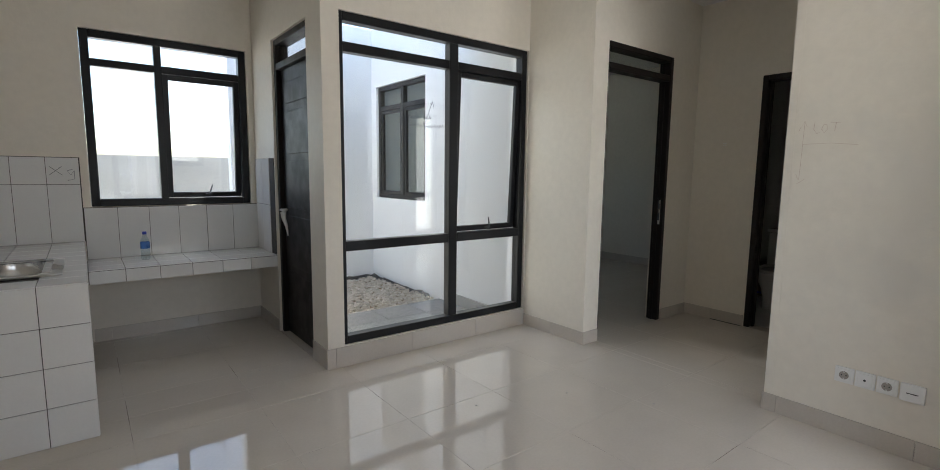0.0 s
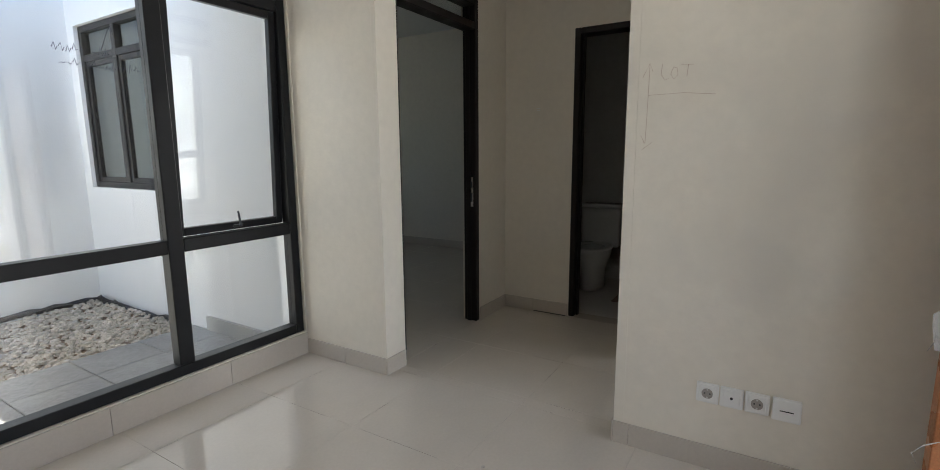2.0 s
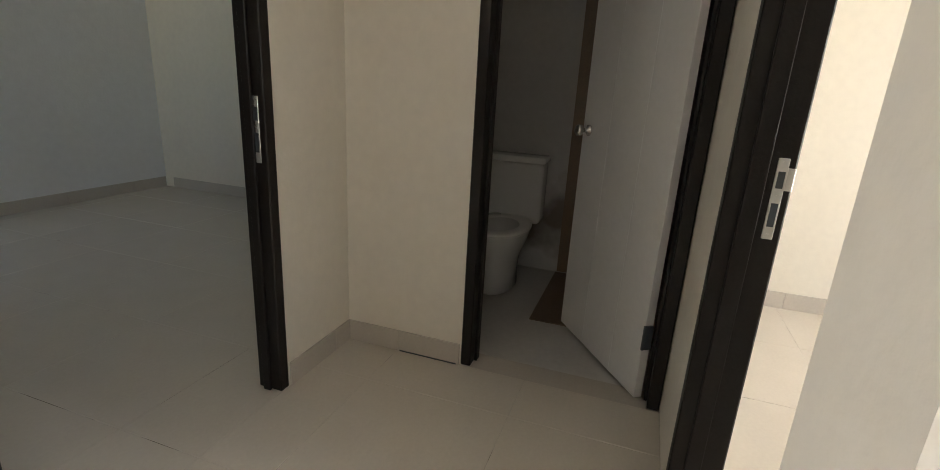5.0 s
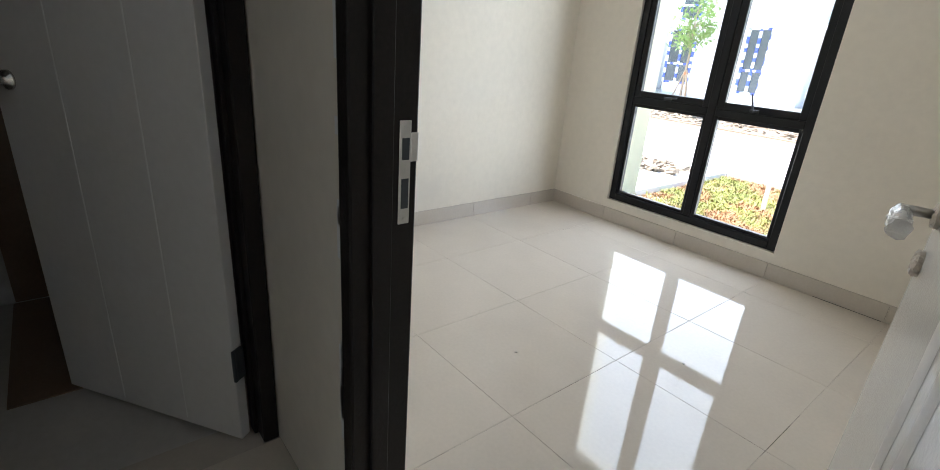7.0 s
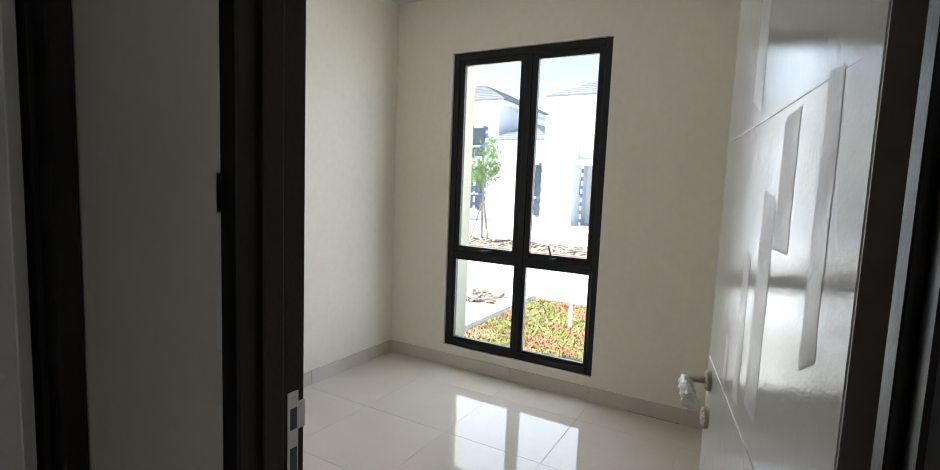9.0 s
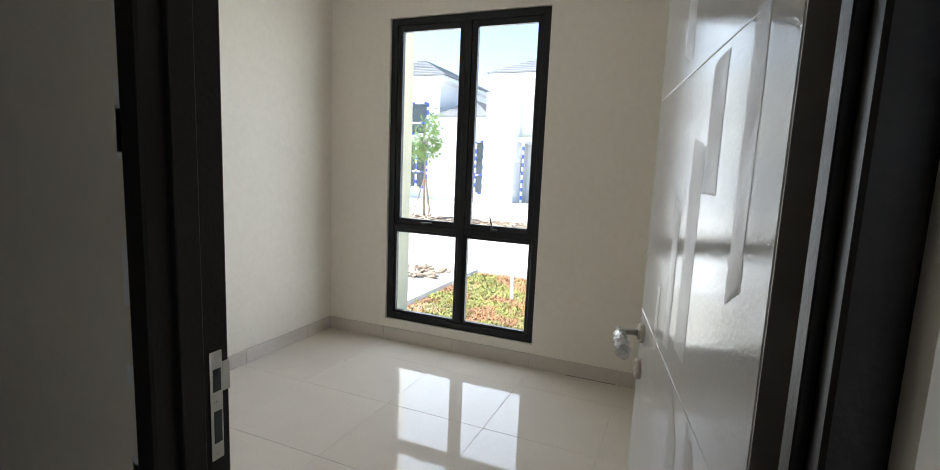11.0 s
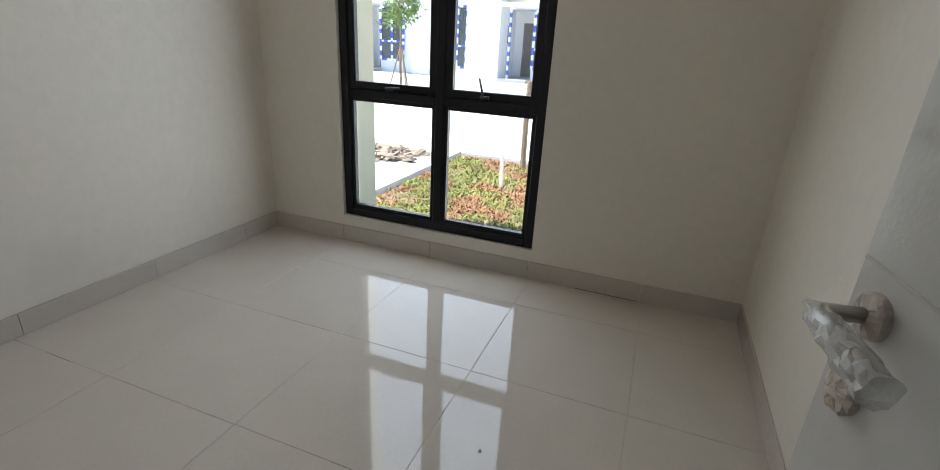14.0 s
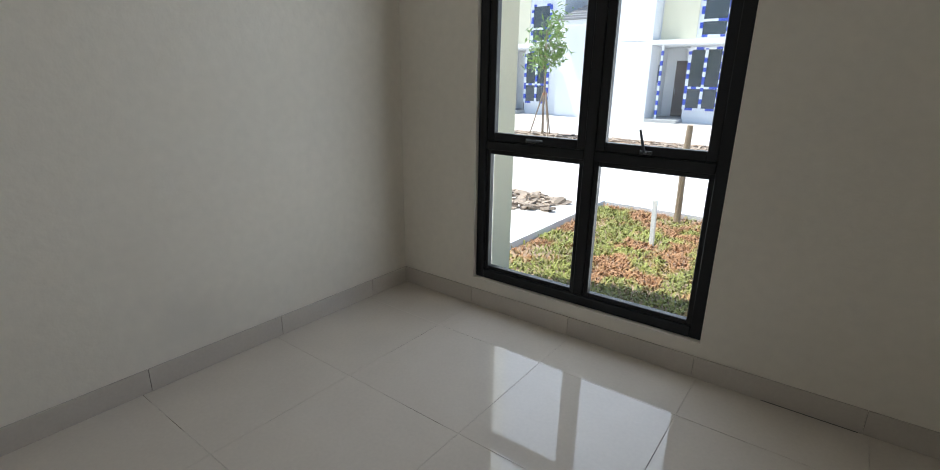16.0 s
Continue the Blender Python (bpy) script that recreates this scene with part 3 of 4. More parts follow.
# the bedroom door: x out of its visible face, y along the width from the hinge, z up
leaf = thing("bedroom_door_leaf", "glossy white door with smeared film, opened into the bedroom", "door",
             pose(-1.385, -1.570, 0.008, 0, 0, 180 + 11.8))
LW, LH, LT = 0.87, 2.13, 0.045
LEAF_SIDE = -1
part("panel", solid(0, 0, 0, LEAF_SIDE * LT, LW, LH, bevel=0.002), LEAF, leaf)
part("hinge_edge", solid(0.001 * LEAF_SIDE, -0.0035, 0.0, LEAF_SIDE * (LT - 0.001), -0.0005, LH), LEAF_EDGE, leaf, "grey unpainted door edge")
FX = LEAF_SIDE * LT
lever_set(leaf, LW - 0.055, 0.935, FX, -1, LEAF_SIDE)


def groove_on_leaf(y0, z0, y1, z1):
    part("groove", tube([(FX, y0, z0), (FX, (y0 + y1) / 2, (z0 + z1) / 2), (FX + 0.001, y1, z1)], [0.0028, 0.0026, 0.0012], 6), LEAF, leaf, "thin raised diagonal line")


groove_on_leaf(LW - 0.004, 0.990, 0.10, 0.950)
groove_on_leaf(LW - 0.004, 1.572, 0.05, 1.592)


def film_strip(y0, y1, z0, z1, seed):
    """A torn strip of dull film on the door face."""
    rnd = random.Random(seed)
    bm = bmesh.new()
    n = 14
    left = [bm.verts.new((FX - 0.0006, y0 + rnd.uniform(-0.0025, 0.0025), z0 + (z1 - z0) * i / n + (rnd.uniform(-0.04, 0.04) if i in (0, n) else 0))) for i in range(n + 1)]
    right = [bm.verts.new((FX - 0.0006, y1 + rnd.uniform(-0.0025, 0.0025), z0 + (z1 - z0) * i / n + (rnd.uniform(-0.04, 0.04) if i in (0, n) else 0))) for i in range(n + 1)]
    for i in range(n):
        bm.faces.new((left[i], right[i], right[i + 1], left[i + 1]))
    part("film_strip", bm, FILM, leaf, "torn strip of dull film")


for i, (y0, y1, z0, z1) in enumerate(((0.255, 0.335, 1.33, 1.54), (0.345, 0.430, 1.00, 1.45), (0.095, 0.150, 1.20, 1.56), (0.488, 0.540, 1.00, 1.30), (0.625, 0.655, 0.985, 1.08),
                                       (0.335, 0.405, 0.25, 0.91), (0.215, 0.275, 0.25, 0.94), (0.52, 0.60, 1.63, 1.95))):
    film_strip(y0, y1, z0, z1, i)

# bathroom door, ajar into the bathroom
bleaf = thing("bathroom_door_leaf", "satin white grooved bathroom door standing ajar", "door", pose(0.031, -1.324, 0.012, 0, 0, -55.6))
BW = 0.69
part("panel", solid(0, 0, 0, -0.036, BW, 2.10, bevel=0.002), LEAF_BATH, bleaf)
for y in (0.20, 0.45):
    part("groove", solid(-0.0362, y, 0.02, -0.0372, y + 0.004, 2.08), WHITE_PL, bleaf)
for z in (0.22, 1.85):
    part("hinge", merge(solid(-0.038, -0.012, z, -0.005, 0.001, z + 0.10, bevel=0.002), tube([(-0.04, -0.006, z), (-0.04, -0.006, z + 0.10)], 0.006)), STEEL_DARK, bleaf, "dark steel hinge")
knob = lathe([(0.026, 0), (0.026, 0.006), (0.011, 0.012), (0.011, 0.032), (0.024, 0.040), (0.027, 0.055), (0.020, 0.066), (0.004, 0.069)], 20)
bmesh.ops.transform(knob, matrix=pose(-0.036, BW - 0.06, 1.0, 0, -90, 0), verts=knob.verts)
part("knob", knob, STEEL, bleaf, "round steel door knob", True)

# back door of the kitchen, closed, dark
door_b = door_frame("door_back", "y", -3.362, -3.262, 0.91, 1.67, 2.335, "dark brown panelled back door beside the kitchen", 2.13)
bl = part("leaf", solid(-3.325, 0.957, 0.01, -3.288, 1.623, 2.103, bevel=0.002), WOODF, door_b)
for z0, z1 in ((0.14, 0.52), (0.58, 0.98), (1.04, 1.40), (1.46, 1.78), (1.84, 2.00)):
    part("raised_panel", solid(-3.331, 1.03, z0, -3.3255, 1.53, z1, bevel=0.003), WOODF, bl)
part("lever", tube([(-3.326, 1.57, 1.02), (-3.375, 1.57, 1.02), (-3.38, 1.45, 1.015)], 0.011), WRAP, bl, "lever handle wrapped in pale plastic", True)
part("wrap", tube([(-3.378, 1.50, 1.01), (-3.376, 1.495, 0.95), (-3.36, 1.49, 0.90), (-3.352, 1.485, 0.82)], [0.024, 0.017, 0.012, 0.004]), WRAP, bl, "hanging scrap of plastic wrap")
part("plastic_strip", solid(-3.3275, 1.04, 0.02, -3.3255, 1.055, 0.60), WRAP, bl, "torn white plastic strip")

# front door leaf standing open beside the socket wall
fd = thing("front_door_leaf", "orange-brown wooden front door wrapped in clear plastic, standing open", "door", pose(-1.70, -3.235, 0.01, 0, 0, 8))
part("panel", solid(-0.04, 0, 0, 0, 0.92, 2.10, bevel=0.003), DOORWOOD, fd)
for z0, z1 in ((0.12, 0.62), (0.72, 1.38), (1.48, 1.98)):
    part("raised_panel", solid(-0.048, 0.10, z0, -0.0405, 0.82, z1, bevel=0.004), DOORWOOD, fd)
rk = random.Random(21)
for i in range(9):
    y, z = rk.uniform(0.80, 0.93), 0.12 + i * 0.085
    part("plastic_fold", tube([(-0.050, y + rk.uniform(-0.05, 0.05), z + k * 0.03) for k in range(5)], [0.0008, 0.0018, 0.0024, 0.0018, 0.0008], 5), CLEAR_WRAP, fd)
lv = part("lever", tube([(-0.042, 0.86, 0.98), (-0.095, 0.86, 0.98), (-0.10, 0.74, 0.975)], 0.011), STEEL, fd, "front door lever", True)
wr = tube([(-0.045, 0.93, 0.72), (-0.06, 0.935, 0.78), (-0.055, 0.93, 0.82), (-0.05, 0.925, 0.86)], [0.01, 0.028, 0.03, 0.012], 10)
for v in wr.verts:
    v.co += Vector((rk.uniform(-1, 1), rk.uniform(-1, 1), rk.uniform(-1, 1))) * 0.008
part("wrap", wr, CLEAR_WRAP, fd, "bunched clear plastic wrap", True)
wr = tube([(-0.045, 0.92, 1.20), (-0.07, 0.93, 1.25), (-0.07, 0.93, 1.32), (-0.05, 0.925, 1.37)], [0.012, 0.03, 0.03, 0.012], 10)
part("wrap", wr, CLEAR_WRAP, fd, "bunched clear plastic wrap", True)
door_frame("door_front", "x", -3.406, -3.256, -2.64, -1.72, 2.15, "dark brown front door frame")


# ---- wall fixtures ----
def socket(y, kind):
    th = thing("wall_socket" if kind != "box" else "switch_box", {"socket": "white earthed wall socket above the skirting", "aerial": "white aerial outlet above the skirting", "box": "white surface box above the skirting"}[kind],
               "socket", pose(-1.58, y + 0.008, 0.326), "outlets on the wall")
    if kind == "box":
        part("body", solid(0, -0.046, -0.042, -0.022, 0.046, 0.042, bevel=0.004, seg=2), WHITE_PL, th)
        part("slot", solid(-0.0222, -0.022, -0.003, -0.0232, 0.022, 0.001), DARK_PL, th)
        return
    part("plate", solid(0, -0.041, -0.041, -0.011, 0.041, 0.041, bevel=0.004, seg=2), WHITE_PL, th)
    part("rim", solid(-0.0105, -0.030, -0.032, -0.0135, 0.030, 0.032, bevel=0.002), WHITE_PL, th)
    if kind == "socket":
        cup = lathe([(0.0205, 0), (0.0205, 0.004), (0.018, 0.004), (0.018, 0.0005)], 24)
        bmesh.ops.transform(cup, matrix=pose(-0.0132, 0, 0, 0, -90, 0), verts=cup.verts)
        c = part("cup", cup, LEAF_EDGE, th, "recessed grey socket face")
        for dy in (-0.0095, 0.0095):
            h = lathe([(0.003, 0), (0.003, 0.001)], 8)
            bmesh.ops.transform(h, matrix=pose(-0.0142, dy, 0, 0, -90, 0), verts=h.verts)
            part("hole", h, DARK_PL, c)
        for dz in (-0.017, 0.017):
            part("earth_clip", solid(-0.0135, -0.003, dz - 0.003, -0.0178, 0.003, dz + 0.003), STEEL, c)
    else:
        h = lathe([(0.0055, 0), (0.0055, 0.002)], 12)
        bmesh.ops.transform(h, matrix=pose(-0.0135, 0, 0, 0, -90, 0), verts=h.verts)
        part("hole", h, DARK_PL, th)


for y, k in ((-1.729, "socket"), (-1.815, "aerial"), (-1.902, "socket"), (-1.998, "box")):
    socket(y, k)


def strokes(name, lines, material, label, r=0.0016):
    bm = merge(*(tube(p, r, 5) for p in lines))
    tagged(link(name, bm, material), label, "writing", kind="structure")


X = -1.5804
strokes("pencil_mark", [[(X, -1.430, 1.315), (X, -1.433, 1.455), (X, -1.435, 1.620)], [(X, -1.433, 1.500), (X, -1.565, 1.502), (X, -1.675, 1.490)],
                        [(X, -1.410, 1.570), (X, -1.435, 1.620), (X, -1.447, 1.590)], [(X, -1.413, 1.345), (X, -1.427, 1.315)], [(X, -1.420, 1.290), (X, -1.455, 1.317)],
                        [(X, -1.481, 1.615), (X, -1.478, 1.575), (X, -1.493, 1.553), (X, -1.507, 1.560)],
                        [(X, -1.523, 1.600), (X, -1.513, 1.575), (X, -1.525, 1.555), (X, -1.539, 1.570), (X, -1.535, 1.595), (X, -1.523, 1.600)],
                        [(X, -1.550, 1.607), (X, -1.593, 1.603)], [(X, -1.575, 1.605), (X, -1.571, 1.560)]], PENCIL, "faint reddish pencil arrow and letters LOT on the wall", 0.0007)
GP = 0.694
rg = random.Random(5)
squig = []
for row, (x0, n, z) in enumerate(((-2.74, 9, 1.725), (-2.72, 13, 1.665))):
    for i in range(n):
        if row == 0 and 4 < i < 6:
            continue
        x = x0 + i * 0.024
        squig.append([(x, GP, z + rg.uniform(-0.012, 0.008)), (x + 0.008, GP, z + rg.uniform(0.0, 0.03)), (x + 0.014, GP, z - rg.uniform(0, 0.012)), (x + 0.02, GP, z + 0.005)])
squig.append([(-2.56, GP, 1.74), (-2.53, GP, 1.82), (-2.515, GP, 1.85)])
squig.append([(-2.54, GP, 1.83), (-2.515, GP, 1.85), (-2.505, GP, 1.81)])
strokes("glass_writing", squig, INK, "illegible thin handwriting on the window glass", 0.0018)
strokes("tile_scribble", [[(-4.79, KN - 0.012, 1.34), (-4.72, KN - 0.012, 1.28)], [(-4.72, KN - 0.012, 1.34), (-4.79, KN - 0.012, 1.28)],
                          [(-4.66, KN - 0.012, 1.32), (-4.69, KN - 0.012, 1.31), (-4.67, KN - 0.012, 1.28), (-4.65, KN - 0.012, 1.31), (-4.65, KN - 0.012, 1.25), (-4.69, KN - 0.012, 1.24)]], INK, "pencilled cross and hook on the wall tiles", 0.0018)
strokes("wall_clip", [[(HE - 0.002, -0.27, 1.62), (HE - 0.002, -0.30, 1.62)], [(HE - 0.002, -0.27, 1.605), (HE - 0.002, -0.30, 1.604)]], WHITE_PL, "small pale sticker on the hall wall", 0.003)

# ---- kitchen ----
CX, CY = -4.618, 0.506
CT = 0.785
counter = thing("kitchen_counter", "white tiled masonry kitchen counter with dark grout", "counter")
SINK = (-5.13, -4.74, 0.80, 1.34)


def with_hole(x0, x1, y0, y1, z0, z1, h):
    bm = bmesh.new()
    for a in ((x0, y0, x1, h[2]), (x0, h[3], x1, y1), (x0, h[2], h[0], h[3]), (h[1], h[2], x1, h[3])):
        box(bm, a[0], a[1], z0, a[2], a[3], z1)
    return bm


part("body", with_hole(-5.25, CX - 0.006, CY + 0.006, KN, 0, CT - 0.006, SINK), WGROUT, counter, "dark grouted masonry body")
sink = thing("kitchen_sink", "stainless steel sink set into the tiled counter", "sink")
rim = with_hole(SINK[0] - 0.02, SINK[1] + 0.02, SINK[2] - 0.02, SINK[3] + 0.02, CT + 0.001, CT + 0.006, (SINK[0] + 0.03, SINK[1] - 0.03, SINK[2] + 0.03, SINK[3] - 0.03))
part("rim", rim, STEEL, sink)
basin = solid(SINK[0] + 0.03, SINK[2] + 0.03, CT - 0.17, SINK[1] - 0.03, SINK[3] - 0.03, CT + 0.004)
bmesh.ops.delete(basin, geom=[f for f in basin.faces if f.normal.z > 0.9 or all(v.co.z > CT for v in f.verts)], context="FACES")
bmesh.ops.bevel(basin, geom=[e for e in basin.edges if not e.is_boundary], offset=0.05, segments=4, affect="EDGES")
bmesh.ops.reverse_faces(basin, faces=basin.faces)
part("basin", basin, STEEL, sink, smooth=True)
drain = lathe([(0.045, 0), (0.045, 0.003), (0.035, 0.001), (0.001, 0.001)], 20)
bmesh.ops.transform(drain, matrix=pose(-4.92, 1.07, CT - 0.169), verts=drain.verts)
part("drain", drain, STEEL_DARK, sink, "dark drain")

shelf = thing("kitchen_ledge", "low white tiled ledge under the kitchen window", "ledge")
SY, ST = 1.68, 0.645
part("slab", solid(CX, SY + 0.006, ST - 0.095, -3.38, KN, ST - 0.006), WGROUT, shelf)

bottle = thing("water_bottle", "small clear water bottle with blue label and cap", "bottle", pose(-4.262, 2.0, ST + 0.001))
clear_pl = glass_mat("clear_bottle_plastic", (0.86, 0.91, 0.93), 1.45)
bo = lathe([(0.026, 0), (0.031, 0.006), (0.031, 0.05), (0.029, 0.055), (0.031, 0.06), (0.031, 0.13), (0.027, 0.15), (0.014, 0.18), (0.0125, 0.20)], 24)
part("body", bo, clear_pl, bottle, smooth=True)
part("label", lathe([(0.0315, 0.085), (0.0318, 0.087), (0.0318, 0.133), (0.0315, 0.135)], 24, False), mat("blue_bottle_label", (0.05, 0.16, 0.45), 0.3, vary=0.4, scale=30), bottle, "blue printed label", True)
part("cap", lathe([(0.0145, 0.192), (0.0145, 0.21), (0.013, 0.213)], 20), BLUE, bottle, "blue screw cap", True)

# crumbs of plaster left on the floor
rc = random.Random(17)
for x, y in ((-2.05, -0.95), (-2.35, -0.55), (-2.9, -0.35), (-3.6, 0.25), (-0.55, -2.9), (-0.1, -2.35), (-3.75, 0.9)):
    b = lathe([(0.004, 0), (0.007, 0.002), (0.004, 0.005)], 6)
    for v in b.verts:
        v.co += Vector((rc.uniform(-1, 1), rc.uniform(-1, 1), 0)) * 0.003
    cr = tagged(link("plaster_crumb", b, PLASTER), "small plaster crumb on the floor tiles", "debris", "plaster crumbs")
    cr.location = (x, y, 0.0005)

# ---- bathroom things ----
wc = thing("toilet", "white two-piece ceramic toilet against the bathroom wall", "toilet", pose(1.355, -0.435, -0.006, 0, 0, 90))


def oval(rows, seg=28, caps=True):
    """A body of oval rings (cx, cy, rx, ry, z)."""
    bm = bmesh.new()
    rings = [[bm.verts.new((cx + rx * math.cos(2 * math.pi * i / seg), cy + ry * math.sin(2 * math.pi * i / seg), z)) for i in range(seg)] for cx, cy, rx, ry, z in rows]
    for a, b in zip(rings, rings[1:]):
        for i in range(seg):
            bm.faces.new((a[i], a[(i + 1) % seg], b[(i + 1) % seg], b[i]))
    if caps:
        bm.faces.new(rings[0][::-1]), bm.faces.new(rings[-1])
    return bm


part("bowl", oval([(0, 0.36, 0.11, 0.22, 0), (0, 0.36, 0.105, 0.21, 0.10), (0, 0.38, 0.12, 0.22, 0.20), (0, 0.41, 0.165, 0.25, 0.31), (0, 0.42, 0.182, 0.265, 0.375),
                   (0, 0.42, 0.182, 0.265, 0.39), (0, 0.43, 0.13, 0.20, 0.388), (0, 0.43, 0.09, 0.15, 0.32), (0, 0.43, 0.04, 0.06, 0.30)]), CERAMIC, wc, smooth=True)
part("seat", merge(oval([(0, 0.42, 0.188, 0.27, 0.392), (0, 0.42, 0.19, 0.272, 0.402), (0, 0.42, 0.184, 0.266, 0.41), (0, 0.43, 0.125, 0.19, 0.409), (0, 0.43, 0.118, 0.18, 0.3985)], caps=False)), WHITE_PL, wc, smooth=True)
part("tank", solid(-0.19, 0.005, 0.36, 0.19, 0.19, 0.745, bevel=0.03, seg=3), CERAMIC, wc, smooth=True)
part("tank_lid", solid(-0.20, 0.0, 0.746, 0.20, 0.20, 0.785, bevel=0.014, seg=3), CERAMIC, wc, smooth=True)
part("flush_button", lathe([(0.02, 0.785), (0.02, 0.791)], 16), STEEL, wc)
part("valve", tube([(0.12, 0.42, 0.13), (0.17, 0.42, 0.13)], 0.011), BLUE, wc, "blue plastic plug")

# ---- street side ----
lawn_edge = -7.55
slab("ground_lawn_soil", SOIL, "brown soil of the front lawn", "ground", -1.2, lawn_edge, -0.32, 1.42, -4.42, -0.16)
slab("trim_lawn_kerb_side", PAINT_OUT, "low white concrete border of the lawn", "kerb", 1.43, -7.72, -0.33, 1.60, -4.93, -0.10)
slab("trim_lawn_kerb_front", PAINT_OUT, "low white concrete border of the lawn", "kerb", -1.4, -7.72, -0.33, 1.428, -7.56, -0.11)
slab("pavement_apron", CONC, "narrow cement apron along the wall", "pavement", -1.6, -4.43, -0.32, 1.055, -4.377, -0.10)
slab("wall_side_pillar", CREAM_OUT, "pale yellow painted side pillar beside the window", "wall", 1.06, -4.92, -0.33, 1.515, -4.376, H + 0.1)
slab("pavement_driveway", ROAD, "pale concrete driveway", "pavement", 1.61, -7.72, -0.32, 6.5, -4.6, -0.13)
slab("eave", PAINT_OUT, "white overhanging concrete eave", "eave", -1.6, -4.92, H - 0.02, 1.055, -4.376, H + 0.10)


def grass():
    rnd = random.Random(2)
    vs, fs = [], []
    for _ in range(21000):
        x, y = rnd.uniform(-1.15, 1.40), rnd.uniform(lawn_edge + 0.02, -4.45)
        if noise.noise((x * 1.7, y * 1.7, 0)) > 0.38 and rnd.random() < 0.6:
            continue
        a, h, w = rnd.uniform(0, 6.28), rnd.uniform(0.02, 0.055), rnd.uniform(0.005, 0.010)
        lx, ly = math.cos(a) * h * rnd.uniform(0.5, 1.5), math.sin(a) * h * rnd.uniform(0.5, 1.5)
        px, py = -math.sin(a) * w, math.cos(a) * w
        k = len(vs)
        vs.extend(((x - px, y - py, -0.162), (x + px, y + py, -0.162), (x + px * 0.8 + lx * 0.5, y + py * 0.8 + ly * 0.5, -0.16 + h * 0.7), (x - px * 0.8 + lx * 0.5, y - py * 0.8 + ly * 0.5, -0.16 + h * 0.7), (x + lx, y + ly, -0.16 + h * 0.8)))
        fs.extend(((k, k + 1, k + 2, k + 3), (k + 3, k + 2, k + 4)))
    me = bpy.data.meshes.new("grass")
    me.from_pydata(vs, [], fs)
    me.materials.append(GRASS)
    tagged(new("grass", me), "patchy green and dry lawn grass", "grass", kind="stuff")


grass()


def debris(name, cx, cy, rx, ry, z, n, seed, label):
    rnd = random.Random(seed)
    vs, fs = [], []
    for _ in range(n):
        r, a = math.sqrt(rnd.random()), rnd.uniform(0, 6.28)
        c = Vector((cx + rx * r * math.cos(a), cy + ry * r * math.sin(a), z + rnd.uniform(0, 0.05) * (1 - r)))
        m = Matrix.Translation(c) @ pose(0, 0, 0, rnd.uniform(-18, 18), rnd.uniform(-18, 18), rnd.uniform(0, 360))
        l, w, t = rnd.uniform(0.03, 0.16), rnd.uniform(0.02, 0.05), rnd.uniform(0.008, 0.03)
        k = len(vs)
        vs.extend(tuple(m @ Vector((sx * l, sy * w * rnd.uniform(0.6, 1.2), sz * t))) for sz in (0, 1) for sx, sy in ((-1, -1), (1, -1), (1, 1), (-1, 1)))
        fs.extend(tuple(k + i for i in f) for f in ((3, 2, 1, 0), (4, 5, 6, 7), (0, 1, 5, 4), (1, 2, 6, 5), (2, 3, 7, 6), (3, 0, 4, 7)))
    me = bpy.data.meshes.new(name)
    me.from_pydata(vs, [], fs)
    me.materials.append(DEBRIS)
    tagged(new(name, me), label, "debris", kind="stuff")


debris("building_debris", 2.45, -7.0, 0.75, 0.45, -0.13, 170, 1, "scattered wood and brick scraps on the driveway")
slab("ground_planting_strip", SOIL, "brown soil strip along the far kerb", "ground", -2, -15.9, -0.36, 12.5, -13.6, -0.30)
debris("dry_litter", 5.2, -14.7, 5.5, 1.0, -0.30, 700, 2, "dry litter and clods on the planting strip")

stake = thing("marker_stake", "thin white marker stake in the lawn", "stake", pose(0.51, -6.41, -0.17, 4, 3, 0))
part("stick", solid(-0.02, -0.012, 0, 0.02, 0.012, 0.42, bevel=0.003), WHITE_PL, stake)
post = thing("wooden_post", "weathered wooden post beside the lawn kerb", "post", pose(0.55, -7.36, -0.17))
part("trunk", tube([(0, 0, 0), (0.01, 0, 0.6), (0.0, 0.01, 1.0)], [0.035, 0.033, 0.03], 10), BARK, post)


